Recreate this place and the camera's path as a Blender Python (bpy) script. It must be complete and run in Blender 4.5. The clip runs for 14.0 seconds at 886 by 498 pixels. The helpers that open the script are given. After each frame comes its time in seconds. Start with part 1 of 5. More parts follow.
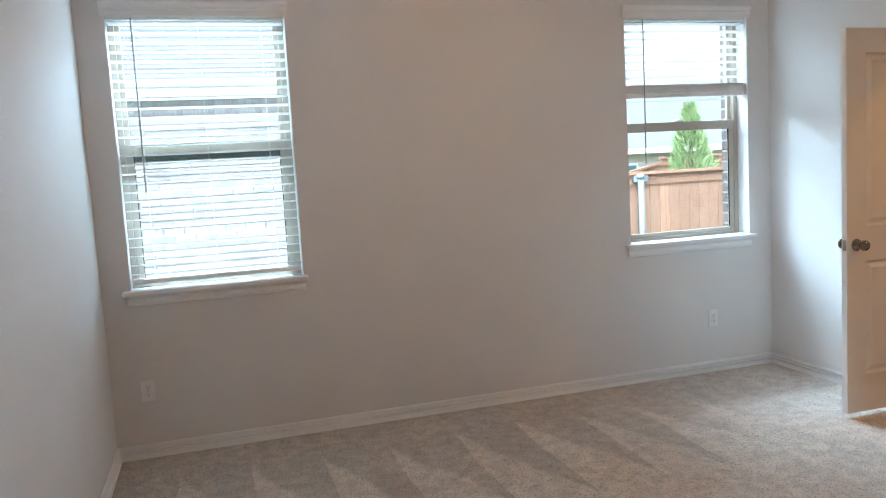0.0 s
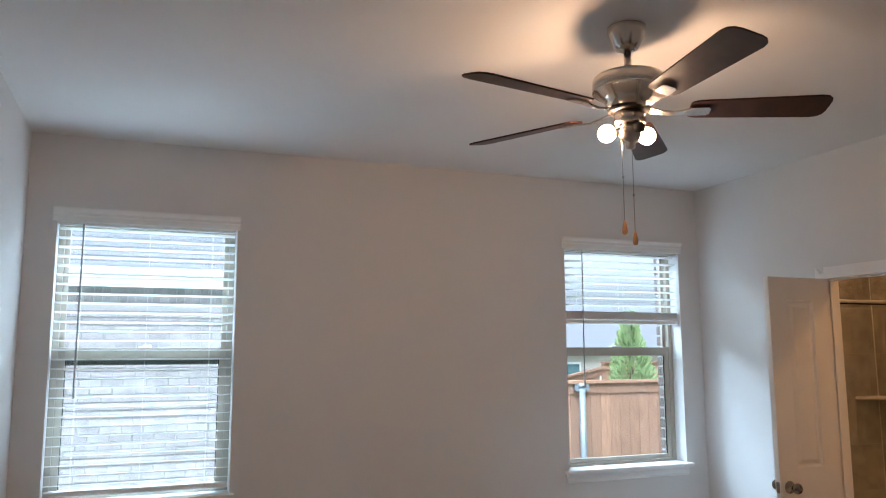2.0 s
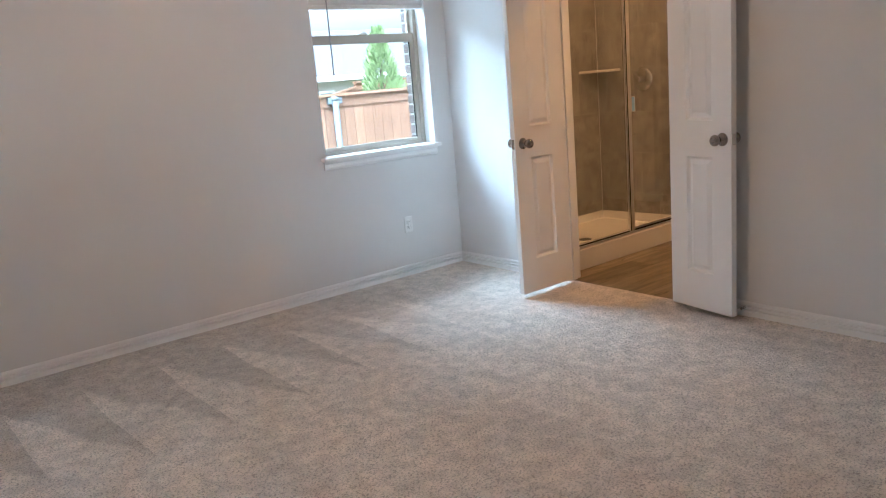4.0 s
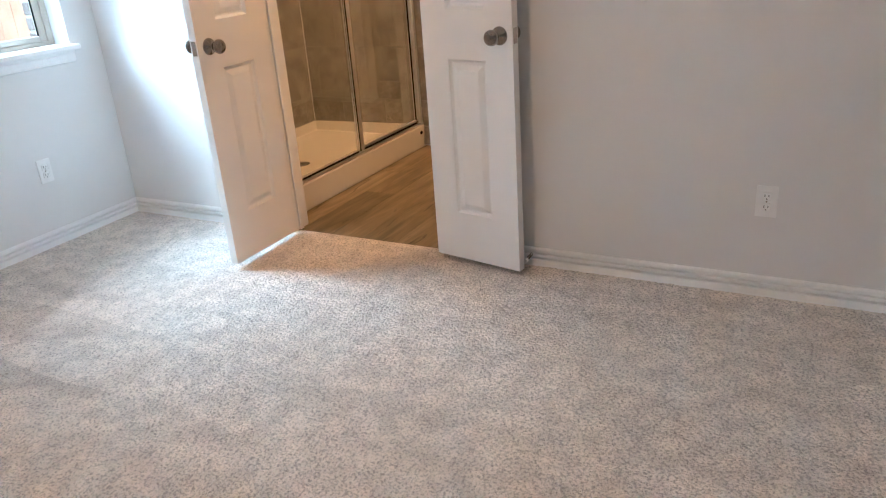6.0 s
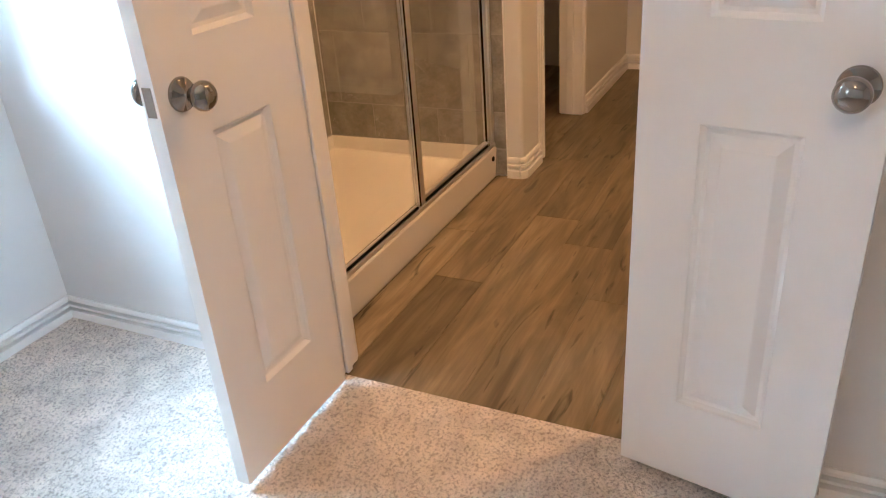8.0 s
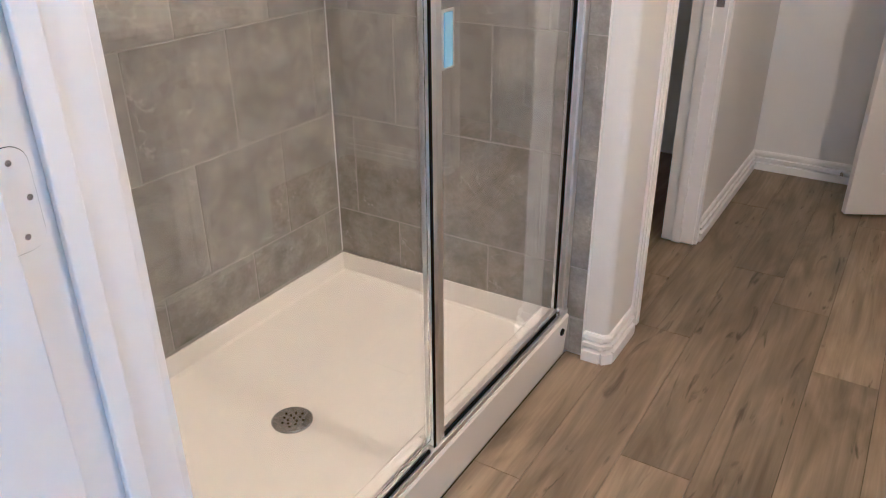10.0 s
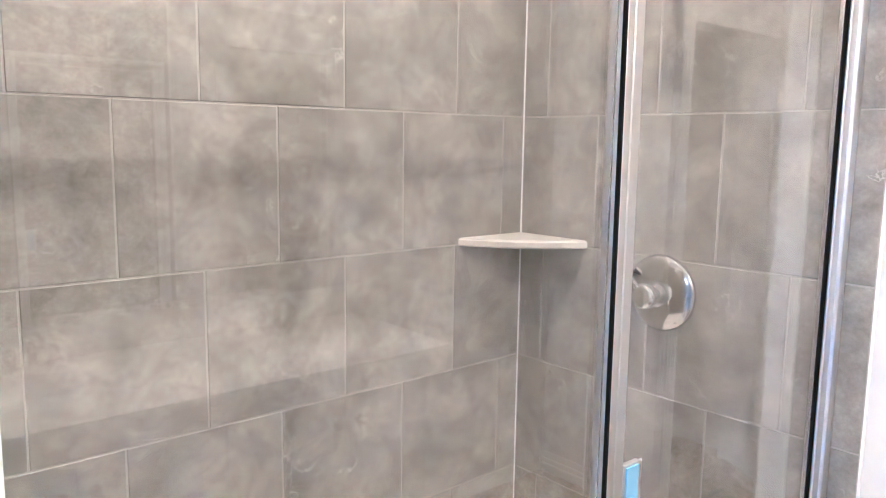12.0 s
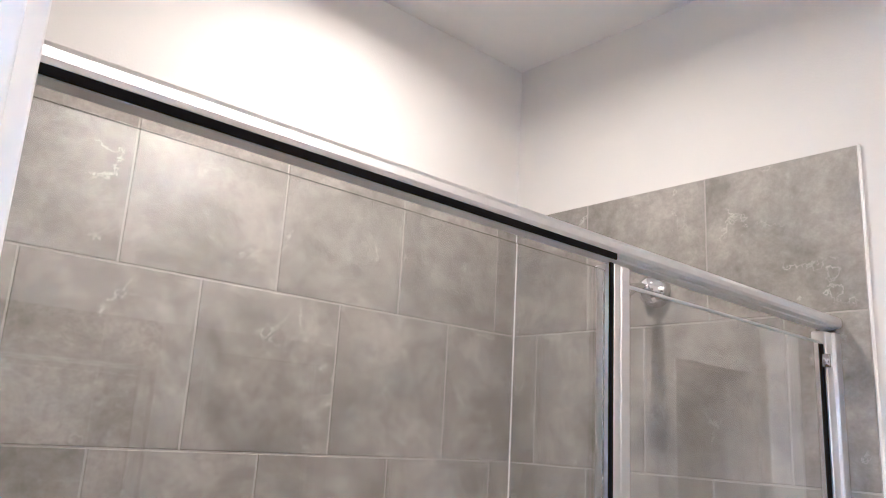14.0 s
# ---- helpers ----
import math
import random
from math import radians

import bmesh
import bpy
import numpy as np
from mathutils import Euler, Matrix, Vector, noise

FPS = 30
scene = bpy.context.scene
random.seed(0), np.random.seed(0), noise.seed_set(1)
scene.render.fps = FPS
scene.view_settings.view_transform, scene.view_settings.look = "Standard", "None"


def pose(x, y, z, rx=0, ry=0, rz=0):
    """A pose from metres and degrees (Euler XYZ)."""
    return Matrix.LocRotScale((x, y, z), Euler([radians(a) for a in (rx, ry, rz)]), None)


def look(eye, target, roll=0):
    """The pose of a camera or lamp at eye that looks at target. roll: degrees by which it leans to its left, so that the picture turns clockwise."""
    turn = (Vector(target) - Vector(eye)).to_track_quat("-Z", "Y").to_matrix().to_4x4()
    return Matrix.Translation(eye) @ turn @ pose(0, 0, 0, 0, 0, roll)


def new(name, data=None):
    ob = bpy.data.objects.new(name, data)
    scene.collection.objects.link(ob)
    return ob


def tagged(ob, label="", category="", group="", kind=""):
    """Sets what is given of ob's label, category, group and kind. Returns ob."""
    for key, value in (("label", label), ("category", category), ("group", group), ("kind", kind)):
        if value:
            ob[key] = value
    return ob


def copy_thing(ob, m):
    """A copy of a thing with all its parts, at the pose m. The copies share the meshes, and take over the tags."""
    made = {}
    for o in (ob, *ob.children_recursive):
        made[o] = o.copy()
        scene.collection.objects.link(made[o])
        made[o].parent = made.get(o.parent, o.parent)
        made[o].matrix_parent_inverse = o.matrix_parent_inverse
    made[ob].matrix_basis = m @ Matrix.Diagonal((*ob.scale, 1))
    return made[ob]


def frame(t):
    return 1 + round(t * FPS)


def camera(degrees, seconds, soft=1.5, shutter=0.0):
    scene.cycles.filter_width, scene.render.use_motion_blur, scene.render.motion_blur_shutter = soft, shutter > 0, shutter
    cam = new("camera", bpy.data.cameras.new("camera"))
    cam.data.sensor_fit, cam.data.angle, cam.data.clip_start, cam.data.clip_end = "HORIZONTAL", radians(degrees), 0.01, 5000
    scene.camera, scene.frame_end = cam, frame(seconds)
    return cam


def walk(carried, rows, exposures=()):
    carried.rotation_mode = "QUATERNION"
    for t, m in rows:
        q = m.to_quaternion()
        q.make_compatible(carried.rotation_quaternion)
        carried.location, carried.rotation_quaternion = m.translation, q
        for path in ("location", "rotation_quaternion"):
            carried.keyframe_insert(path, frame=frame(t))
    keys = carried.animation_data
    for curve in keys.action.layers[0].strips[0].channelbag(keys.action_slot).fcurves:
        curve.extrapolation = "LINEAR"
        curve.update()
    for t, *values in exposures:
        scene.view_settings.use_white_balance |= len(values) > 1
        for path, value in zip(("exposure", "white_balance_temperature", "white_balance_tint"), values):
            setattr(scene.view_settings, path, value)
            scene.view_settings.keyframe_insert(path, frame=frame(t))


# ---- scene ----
cam = camera(60.5, 14.0, soft=1.1)
PATH = [
    (0, (-3.633, -4.287, 1.444), (-3.058, -2.382, 1.24), -3.3),
    (0.5, (-3.627, -4.309, 1.508), (-2.973, -2.42, 1.45), -3.1),
    (1, (-3.602, -4.326, 1.559), (-2.949, -2.438, 1.644), -2.1),
    (1.5, (-3.613, -4.311, 1.617), (-2.936, -2.44, 1.821), -0.9),
    (2, (-3.614, -4.326, 1.646), (-2.897, -2.479, 1.916), -0.2),
    (2.5, (-3.611, -4.304, 1.589), (-2.821, -2.471, 1.721), -0.3),
    (3, (-3.617, -4.265, 1.472), (-2.735, -2.472, 1.374), -1.3),
    (3.5, (-3.612, -4.275, 1.409), (-2.593, -2.58, 1.116), -3.0),
    (4, (-3.582, -4.308, 1.323), (-2.372, -2.774, 0.895), -4.9),
    (4.2, (-3.53, -4.252, 1.294), (-2.233, -2.807, 0.815), -5.5),
    (6.3, (-2.496, -3.16, 1.285), (-0.873, -2.295, 0.5), -3.9),
    (6.5, (-2.357, -3.037, 1.283), (-0.744, -2.164, 0.484), -3.9),
    (7, (-2.015, -2.755, 1.269), (-0.431, -1.867, 0.431), -4.5),
    (7.2, (-1.876, -2.638, 1.255), (-0.298, -1.746, 0.41), -4.7),
    (9.3, (-0.733, -1.685, 1.333), (0.88, -1.051, 0.335), -3.1),
    (9.5, (-0.581, -1.681, 1.326), (1.03, -1.006, 0.353), -2.6),
    (10, (-0.304, -1.668, 1.331), (1.215, -0.715, 0.445), -0.4),
    (10.5, (-0.1, -1.596, 1.337), (1.257, -0.41, 0.474), 1.3),
    (11, (-0.016, -1.556, 1.38), (1.295, -0.241, 0.634), 1.5),
    (11.5, (0.042, -1.537, 1.446), (1.347, -0.113, 0.929), 1.0),
    (12, (0.025, -1.522, 1.557), (1.321, -0.024, 1.28), 0.8),
    (12.5, (0.028, -1.522, 1.622), (1.271, 0.044, 1.605), 1.0),
    (13, (0.024, -1.515, 1.661), (1.245, 0.057, 1.857), 1.6),
    (13.5, (0.028, -1.523, 1.692), (1.224, 0.037, 2.053), 2.6),
    (14, (0.018, -1.52, 1.686), (1.297, -0.058, 2.164), 3.4),
]
EXPOSURES = [
    (0.0, 1.50, 5250, 1), (0.5, 1.38, 5200, 1), (1.5, 1.17, 5230, 3), (2.0, 1.07, 5250, 4), (3.0, 1.24, 5250, 3), (4.2, 1.87, 4930, 1), (6.5, 2.22, 4960, 0), (7.2, 2.15, 5050, 1),
    (9.3, 2.75, 3980, -2), (9.6, 2.75, 3700, -3), (10.0, 2.90, 3250, -3), (10.5, 3.12, 3570, -3), (11.2, 3.42, 3160, -3), (12.0, 3.58, 3080, -2),
    (12.5, 3.43, 3170, -2), (13.0, 3.18, 3150, -2), (14.0, 2.84, 3050, -2),
]
walk(cam, [(t, look(eye, target, roll)) for t, eye, target, roll in PATH], EXPOSURES)

# ---- world and lights ----
world = bpy.data.worlds.new("sky")
scene.world = world
world.use_nodes = True
wn = world.node_tree.nodes
sky = wn.new("ShaderNodeTexSky")
sky.sky_type = "NISHITA"
sky.sun_disc = False
sky.sun_elevation, sky.sun_rotation = radians(48), radians(211)
sky.air_density, sky.dust_density = 1.0, 6.0
haze = wn.new("ShaderNodeHueSaturation")
haze.inputs["Saturation"].default_value, haze.inputs["Value"].default_value = 0.08, 0.92
world.node_tree.links.new(sky.outputs["Color"], haze.inputs["Color"])
world.node_tree.links.new(haze.outputs["Color"], wn["Background"].inputs["Color"])
wn["Background"].inputs["Strength"].default_value = 0.22

sun = new("sun", bpy.data.lights.new("sun", "SUN"))
sun.data.energy, sun.data.angle, sun.data.color = 0.2, radians(20), (1.0, 0.97, 0.93)
sun.matrix_world = look((0, 0, 10), (0.6, 1.0, 8.7))


def area_lamp(name, eye, target, size, size_y, energy, colour, round_shape=False, spread=180):
    lamp = new(name, bpy.data.lights.new(name, "AREA"))
    lamp.data.shape = "ELLIPSE" if round_shape else "RECTANGLE"
    lamp.data.size, lamp.data.size_y = size, size_y
    lamp.data.energy, lamp.data.color = energy, colour
    lamp.data.spread = radians(spread)
    lamp.matrix_world = look(eye, target)
    return lamp


DAY = (0.84, 0.94, 1.0)
WARM = (1.0, 0.44, 0.14)
# lamps added outside the two bedroom windows, standing in for sky light
area_lamp("daylight_fill", (-3.62, 3.00, 3.50), (-3.62, -1.0, 1.45), 2.2, 1.1, 55, DAY, spread=100)
area_lamp("daylight_fill", (-1.40, 2.70, 4.05), (-0.70, -1.0, 0.9), 3.4, 2.2, 195, DAY)
# recessed ceiling lamps of the bathroom
area_lamp("recessed_lamp", (0.86, -0.52, 2.772), (0.86, -0.52, 0), 0.10, 0.10, 2.9, WARM, True, 162)
area_lamp("recessed_lamp", (0.85, -2.48, 2.772), (0.85, -2.48, 0), 0.10, 0.10, 6.8, WARM, True)
area_lamp("recessed_lamp", (3.00, -1.50, 2.772), (3.00, -1.50, 0), 0.13, 0.13, 1.0, WARM, True)
BULB_POWER = 150.0


# ---- materials ----
def material(name, colour, rough=0.5, metal=0.0, second=None, scale=6.0, amount=0.5, bump=0.0, bump_scale=150.0, fine=None, stretch=(1, 1, 1), vary=0.0, spec=0.5, coat=0.0):
    """A surface with a base colour that drifts towards a second one, fine relief and a slight spread of gloss."""
    m = bpy.data.materials.new(name)
    m.use_nodes = True
    n, l = m.node_tree.nodes, m.node_tree.links
    b = n["Principled BSDF"]
    b.inputs["Metallic"].default_value = metal
    b.inputs["Specular IOR Level"].default_value = spec
    b.inputs["Coat Weight"].default_value = coat
    place = n.new("ShaderNodeNewGeometry")
    mapping = n.new("ShaderNodeVectorMath")
    mapping.operation = "MULTIPLY"
    mapping.inputs[1].default_value = stretch
    l.new(place.outputs["Position"], mapping.inputs[0])
    big = n.new("ShaderNodeTexNoise")
    big.inputs["Scale"].default_value, big.inputs["Detail"].default_value = scale, 6
    l.new(mapping.outputs[0], big.inputs["Vector"])
    ramp = n.new("ShaderNodeMapRange")
    ramp.inputs["From Min"].default_value, ramp.inputs["From Max"].default_value = 0.3, 0.7
    ramp.inputs["To Max"].default_value = amount
    l.new(big.outputs["Fac"], ramp.inputs["Value"])
    mix = n.new("ShaderNodeMix")
    mix.data_type = "RGBA"
    mix.inputs["A"].default_value = (*colour, 1)
    mix.inputs["B"].default_value = (*(second or [c * 0.88 for c in colour]), 1)
    l.new(ramp.outputs["Result"], mix.inputs["Factor"])
    out = mix.outputs["Result"]
    if vary:
        info = n.new("ShaderNodeObjectInfo")
        spread = n.new("ShaderNodeMapRange")
        spread.inputs["To Min"].default_value, spread.inputs["To Max"].default_value = 1 - vary, 1 + vary
        l.new(info.outputs["Random"], spread.inputs["Value"])
        hsv = n.new("ShaderNodeHueSaturation")
        l.new(spread.outputs["Result"], hsv.inputs["Value"])
        l.new(out, hsv.inputs["Color"])
        out = hsv.outputs["Color"]
    l.new(out, b.inputs["Base Color"])
    gloss = n.new("ShaderNodeMapRange")
    gloss.inputs["To Min"].default_value, gloss.inputs["To Max"].default_value = rough * 0.85, min(1, rough * 1.15)
    l.new(big.outputs["Fac"], gloss.inputs["Value"])
    l.new(gloss.outputs["Result"], b.inputs["Roughness"])
    if bump:
        grain = n.new("ShaderNodeTexNoise")
        grain.inputs["Scale"].default_value, grain.inputs["Detail"].default_value = bump_scale, 3
        l.new(mapping.outputs[0], grain.inputs["Vector"])
        relief = n.new("ShaderNodeBump")
        relief.inputs["Strength"].default_value, relief.inputs["Distance"].default_value = bump, 0.003
        l.new(grain.outputs["Fac"], relief.inputs["Height"])
        l.new(relief.outputs["Normal"], b.inputs["Normal"])
    return m


def glass_material(name, tint=(1, 1, 1), ior=1.45):
    m = bpy.data.materials.new(name)
    m.use_nodes = True
    b = m.node_tree.nodes["Principled BSDF"]
    b.inputs["Base Color"].default_value = (*tint, 1)
    b.inputs["Transmission Weight"].default_value = 1.0
    b.inputs["Roughness"].default_value = 0.0
    b.inputs["IOR"].default_value = ior
    return m


def glow_material(name, colour, strength):
    m = bpy.data.materials.new(name)
    m.use_nodes = True
    b = m.node_tree.nodes["Principled BSDF"]
    b.inputs["Base Color"].default_value = (0.8, 0.8, 0.8, 1)
    b.inputs["Emission Color"].default_value = (*colour, 1)
    b.inputs["Emission Strength"].default_value = strength
    return m


def tile_material(name):
    """Honed grey-beige stone-look porcelain with clouds and thin pale veins; every tile cut from another place."""
    m = material(name, (0.30, 0.28, 0.25), 0.42, vary=0.06)
    n, l = m.node_tree.nodes, m.node_tree.links
    b = n["Principled BSDF"]
    info, place = n.new("ShaderNodeObjectInfo"), n.new("ShaderNodeNewGeometry")
    shift = n.new("ShaderNodeVectorMath")
    shift.operation = "MULTIPLY_ADD"
    shift.inputs[1].default_value = (1, 1, 1)
    far = n.new("ShaderNodeCombineXYZ")
    times = n.new("ShaderNodeMath")
    times.operation = "MULTIPLY"
    times.inputs[1].default_value = 40.0
    l.new(info.outputs["Random"], times.inputs[0])
    for k in range(3):
        l.new(times.outputs[0], far.inputs[k])
    l.new(place.outputs["Position"], shift.inputs[0])
    l.new(far.outputs[0], shift.inputs[2])
    cloud = n.new("ShaderNodeTexNoise")
    cloud.inputs["Scale"].default_value, cloud.inputs["Detail"].default_value, cloud.inputs["Distortion"].default_value = 8.0, 10, 0.3
    cloud.inputs["Roughness"].default_value = 0.66
    l.new(shift.outputs[0], cloud.inputs["Vector"])
    tones = n.new("ShaderNodeValToRGB")
    tones.color_ramp.elements[0].position, tones.color_ramp.elements[0].color = 0.36, (0.205, 0.201, 0.180, 1)
    tones.color_ramp.elements[1].position, tones.color_ramp.elements[1].color = 0.70, (0.385, 0.372, 0.342, 1)
    l.new(cloud.outputs["Fac"], tones.inputs["Fac"])
    vein = n.new("ShaderNodeTexNoise")
    vein.inputs["Scale"].default_value, vein.inputs["Detail"].default_value, vein.inputs["Distortion"].default_value = 4.2, 9, 0.25
    vein.inputs["Roughness"].default_value = 0.6
    l.new(shift.outputs[0], vein.inputs["Vector"])
    off = n.new("ShaderNodeMath")
    off.operation = "SUBTRACT"
    off.inputs[1].default_value = 0.5
    l.new(vein.outputs["Fac"], off.inputs[0])
    size = n.new("ShaderNodeMath")
    size.operation = "ABSOLUTE"
    l.new(off.outputs[0], size.inputs[0])
    line = n.new("ShaderNodeMapRange")
    line.inputs["From Min"].default_value, line.inputs["From Max"].default_value = 0.0, 0.006
    line.inputs["To Min"].default_value, line.inputs["To Max"].default_value = 1.0, 0.0
    l.new(size.outputs[0], line.inputs["Value"])
    where = n.new("ShaderNodeTexNoise")
    where.inputs["Scale"].default_value = 7.0
    l.new(shift.outputs[0], where.inputs["Vector"])
    gate = n.new("ShaderNodeMapRange")
    gate.inputs["From Min"].default_value, gate.inputs["From Max"].default_value, gate.inputs["To Max"].default_value = 0.56, 0.66, 0.75
    l.new(where.outputs["Fac"], gate.inputs["Value"])
    both = n.new("ShaderNodeMath")
    both.operation = "MULTIPLY"
    l.new(line.outputs["Result"], both.inputs[0])
    l.new(gate.outputs["Result"], both.inputs[1])
    mix = n.new("ShaderNodeMix")
    mix.data_type = "RGBA"
    mix.inputs["B"].default_value = (0.60, 0.59, 0.56, 1)
    l.new(both.outputs[0], mix.inputs["Factor"])
    smear = n.new("ShaderNodeMapping")
    smear.inputs["Rotation"].default_value = (radians(35), radians(-40), 0)
    smear.inputs["Scale"].default_value = (6, 6, 8)
    l.new(shift.outputs[0], smear.inputs["Vector"])
    streak = n.new("ShaderNodeTexNoise")
    streak.inputs["Scale"].default_value, streak.inputs["Detail"].default_value, streak.inputs["Roughness"].default_value = 3.4, 10, 0.78
    streak.inputs["Distortion"].default_value = 0.15
    l.new(smear.outputs[0], streak.inputs["Vector"])
    tone = n.new("ShaderNodeMapRange")
    tone.inputs["From Min"].default_value, tone.inputs["From Max"].default_value = 0.36, 0.64
    tone.inputs["To Min"].default_value, tone.inputs["To Max"].default_value = 0.87, 1.13
    l.new(streak.outputs["Fac"], tone.inputs["Value"])
    speck = n.new("ShaderNodeTexNoise")
    speck.inputs["Scale"].default_value, speck.inputs["Detail"].default_value = 85.0, 4
    l.new(shift.outputs[0], speck.inputs["Vector"])
    grain = n.new("ShaderNodeMapRange")
    grain.inputs["From Min"].default_value, grain.inputs["From Max"].default_value = 0.3, 0.7
    grain.inputs["To Min"].default_value, grain.inputs["To Max"].default_value = 0.93, 1.07
    l.new(speck.outputs["Fac"], grain.inputs["Value"])
    fine = n.new("ShaderNodeMath")
    fine.operation = "MULTIPLY"
    l.new(tone.outputs["Result"], fine.inputs[0])
    l.new(grain.outputs["Result"], fine.inputs[1])
    shade = n.new("ShaderNodeHueSaturation")
    l.new(fine.outputs[0], shade.inputs["Value"])
    l.new(tones.outputs["Color"], shade.inputs["Color"])
    l.new(shade.outputs["Color"], mix.inputs["A"])
    l.new(mix.outputs["Result"], b.inputs["Base Color"])
    return m


def plank_material(name):
    """Brown oak-look vinyl planks with long grain, darker cracks and knots; grain runs along x."""
    m = material(name, (0.30, 0.20, 0.12), 0.42)
    n, l = m.node_tree.nodes, m.node_tree.links
    b = n["Principled BSDF"]
    info, place = n.new("ShaderNodeObjectInfo"), n.new("ShaderNodeNewGeometry")
    far = n.new("ShaderNodeCombineXYZ")
    times = n.new("ShaderNodeMath")
    times.operation = "MULTIPLY"
    times.inputs[1].default_value = 55.0
    l.new(info.outputs["Random"], times.inputs[0])
    for k in range(3):
        l.new(times.outputs[0], far.inputs[k])
    shift = n.new("ShaderNodeVectorMath")
    shift.operation = "ADD"
    l.new(place.outputs["Position"], shift.inputs[0])
    l.new(far.outputs[0], shift.inputs[1])

    def grain(stretch, scale, detail, bend):
        s = n.new("ShaderNodeVectorMath")
        s.operation = "MULTIPLY"
        s.inputs[1].default_value = stretch
        l.new(shift.outputs[0], s.inputs[0])
        t = n.new("ShaderNodeTexNoise")
        t.inputs["Scale"].default_value, t.inputs["Detail"].default_value, t.inputs["Distortion"].default_value = scale, detail, bend
        l.new(s.outputs[0], t.inputs["Vector"])
        return t.outputs["Fac"]

    broad, thin, crack = grain((1.2, 7, 7), 1.6, 5, 1.2), grain((2.0, 60, 60), 1.5, 6, 0.4), grain((1.8, 11, 11), 1.5, 8, 2.2)
    tones = n.new("ShaderNodeValToRGB")
    tones.color_ramp.elements[0].position, tones.color_ramp.elements[0].color = 0.30, (0.125, 0.097, 0.055, 1)
    tones.color_ramp.elements[1].position, tones.color_ramp.elements[1].color = 0.72, (0.315, 0.248, 0.148, 1)
    l.new(broad, tones.inputs["Fac"])
    fine = n.new("ShaderNodeMapRange")
    fine.inputs["From Min"].default_value, fine.inputs["From Max"].default_value = 0.3, 0.7
    fine.inputs["To Min"].default_value, fine.inputs["To Max"].default_value = 0.84, 1.10
    l.new(thin, fine.inputs["Value"])
    dark = n.new("ShaderNodeMapRange")
    dark.inputs["From Min"].default_value, dark.inputs["From Max"].default_value = 0.62, 0.72
    dark.inputs["To Min"].default_value, dark.inputs["To Max"].default_value = 1.0, 0.30
    l.new(crack, dark.inputs["Value"])
    tone = n.new("ShaderNodeMapRange")
    tone.inputs["To Min"].default_value, tone.inputs["To Max"].default_value = 0.74, 1.18
    l.new(info.outputs["Random"], tone.inputs["Value"])
    p, q = n.new("ShaderNodeMath"), n.new("ShaderNodeMath")
    p.operation = q.operation = "MULTIPLY"
    l.new(fine.outputs["Result"], p.inputs[0])
    l.new(dark.outputs["Result"], p.inputs[1])
    l.new(p.outputs[0], q.inputs[0])
    l.new(tone.outputs["Result"], q.inputs[1])
    hsv = n.new("ShaderNodeHueSaturation")
    l.new(q.outputs[0], hsv.inputs["Value"])
    l.new(tones.outputs["Color"], hsv.inputs["Color"])
    l.new(hsv.outputs["Color"], b.inputs["Base Color"])
    relief = n.new("ShaderNodeBump")
    relief.inputs["Strength"].default_value, relief.inputs["Distance"].default_value = 0.25, 0.002
    l.new(thin, relief.inputs["Height"])
    l.new(relief.outputs["Normal"], b.inputs["Normal"])
    return m


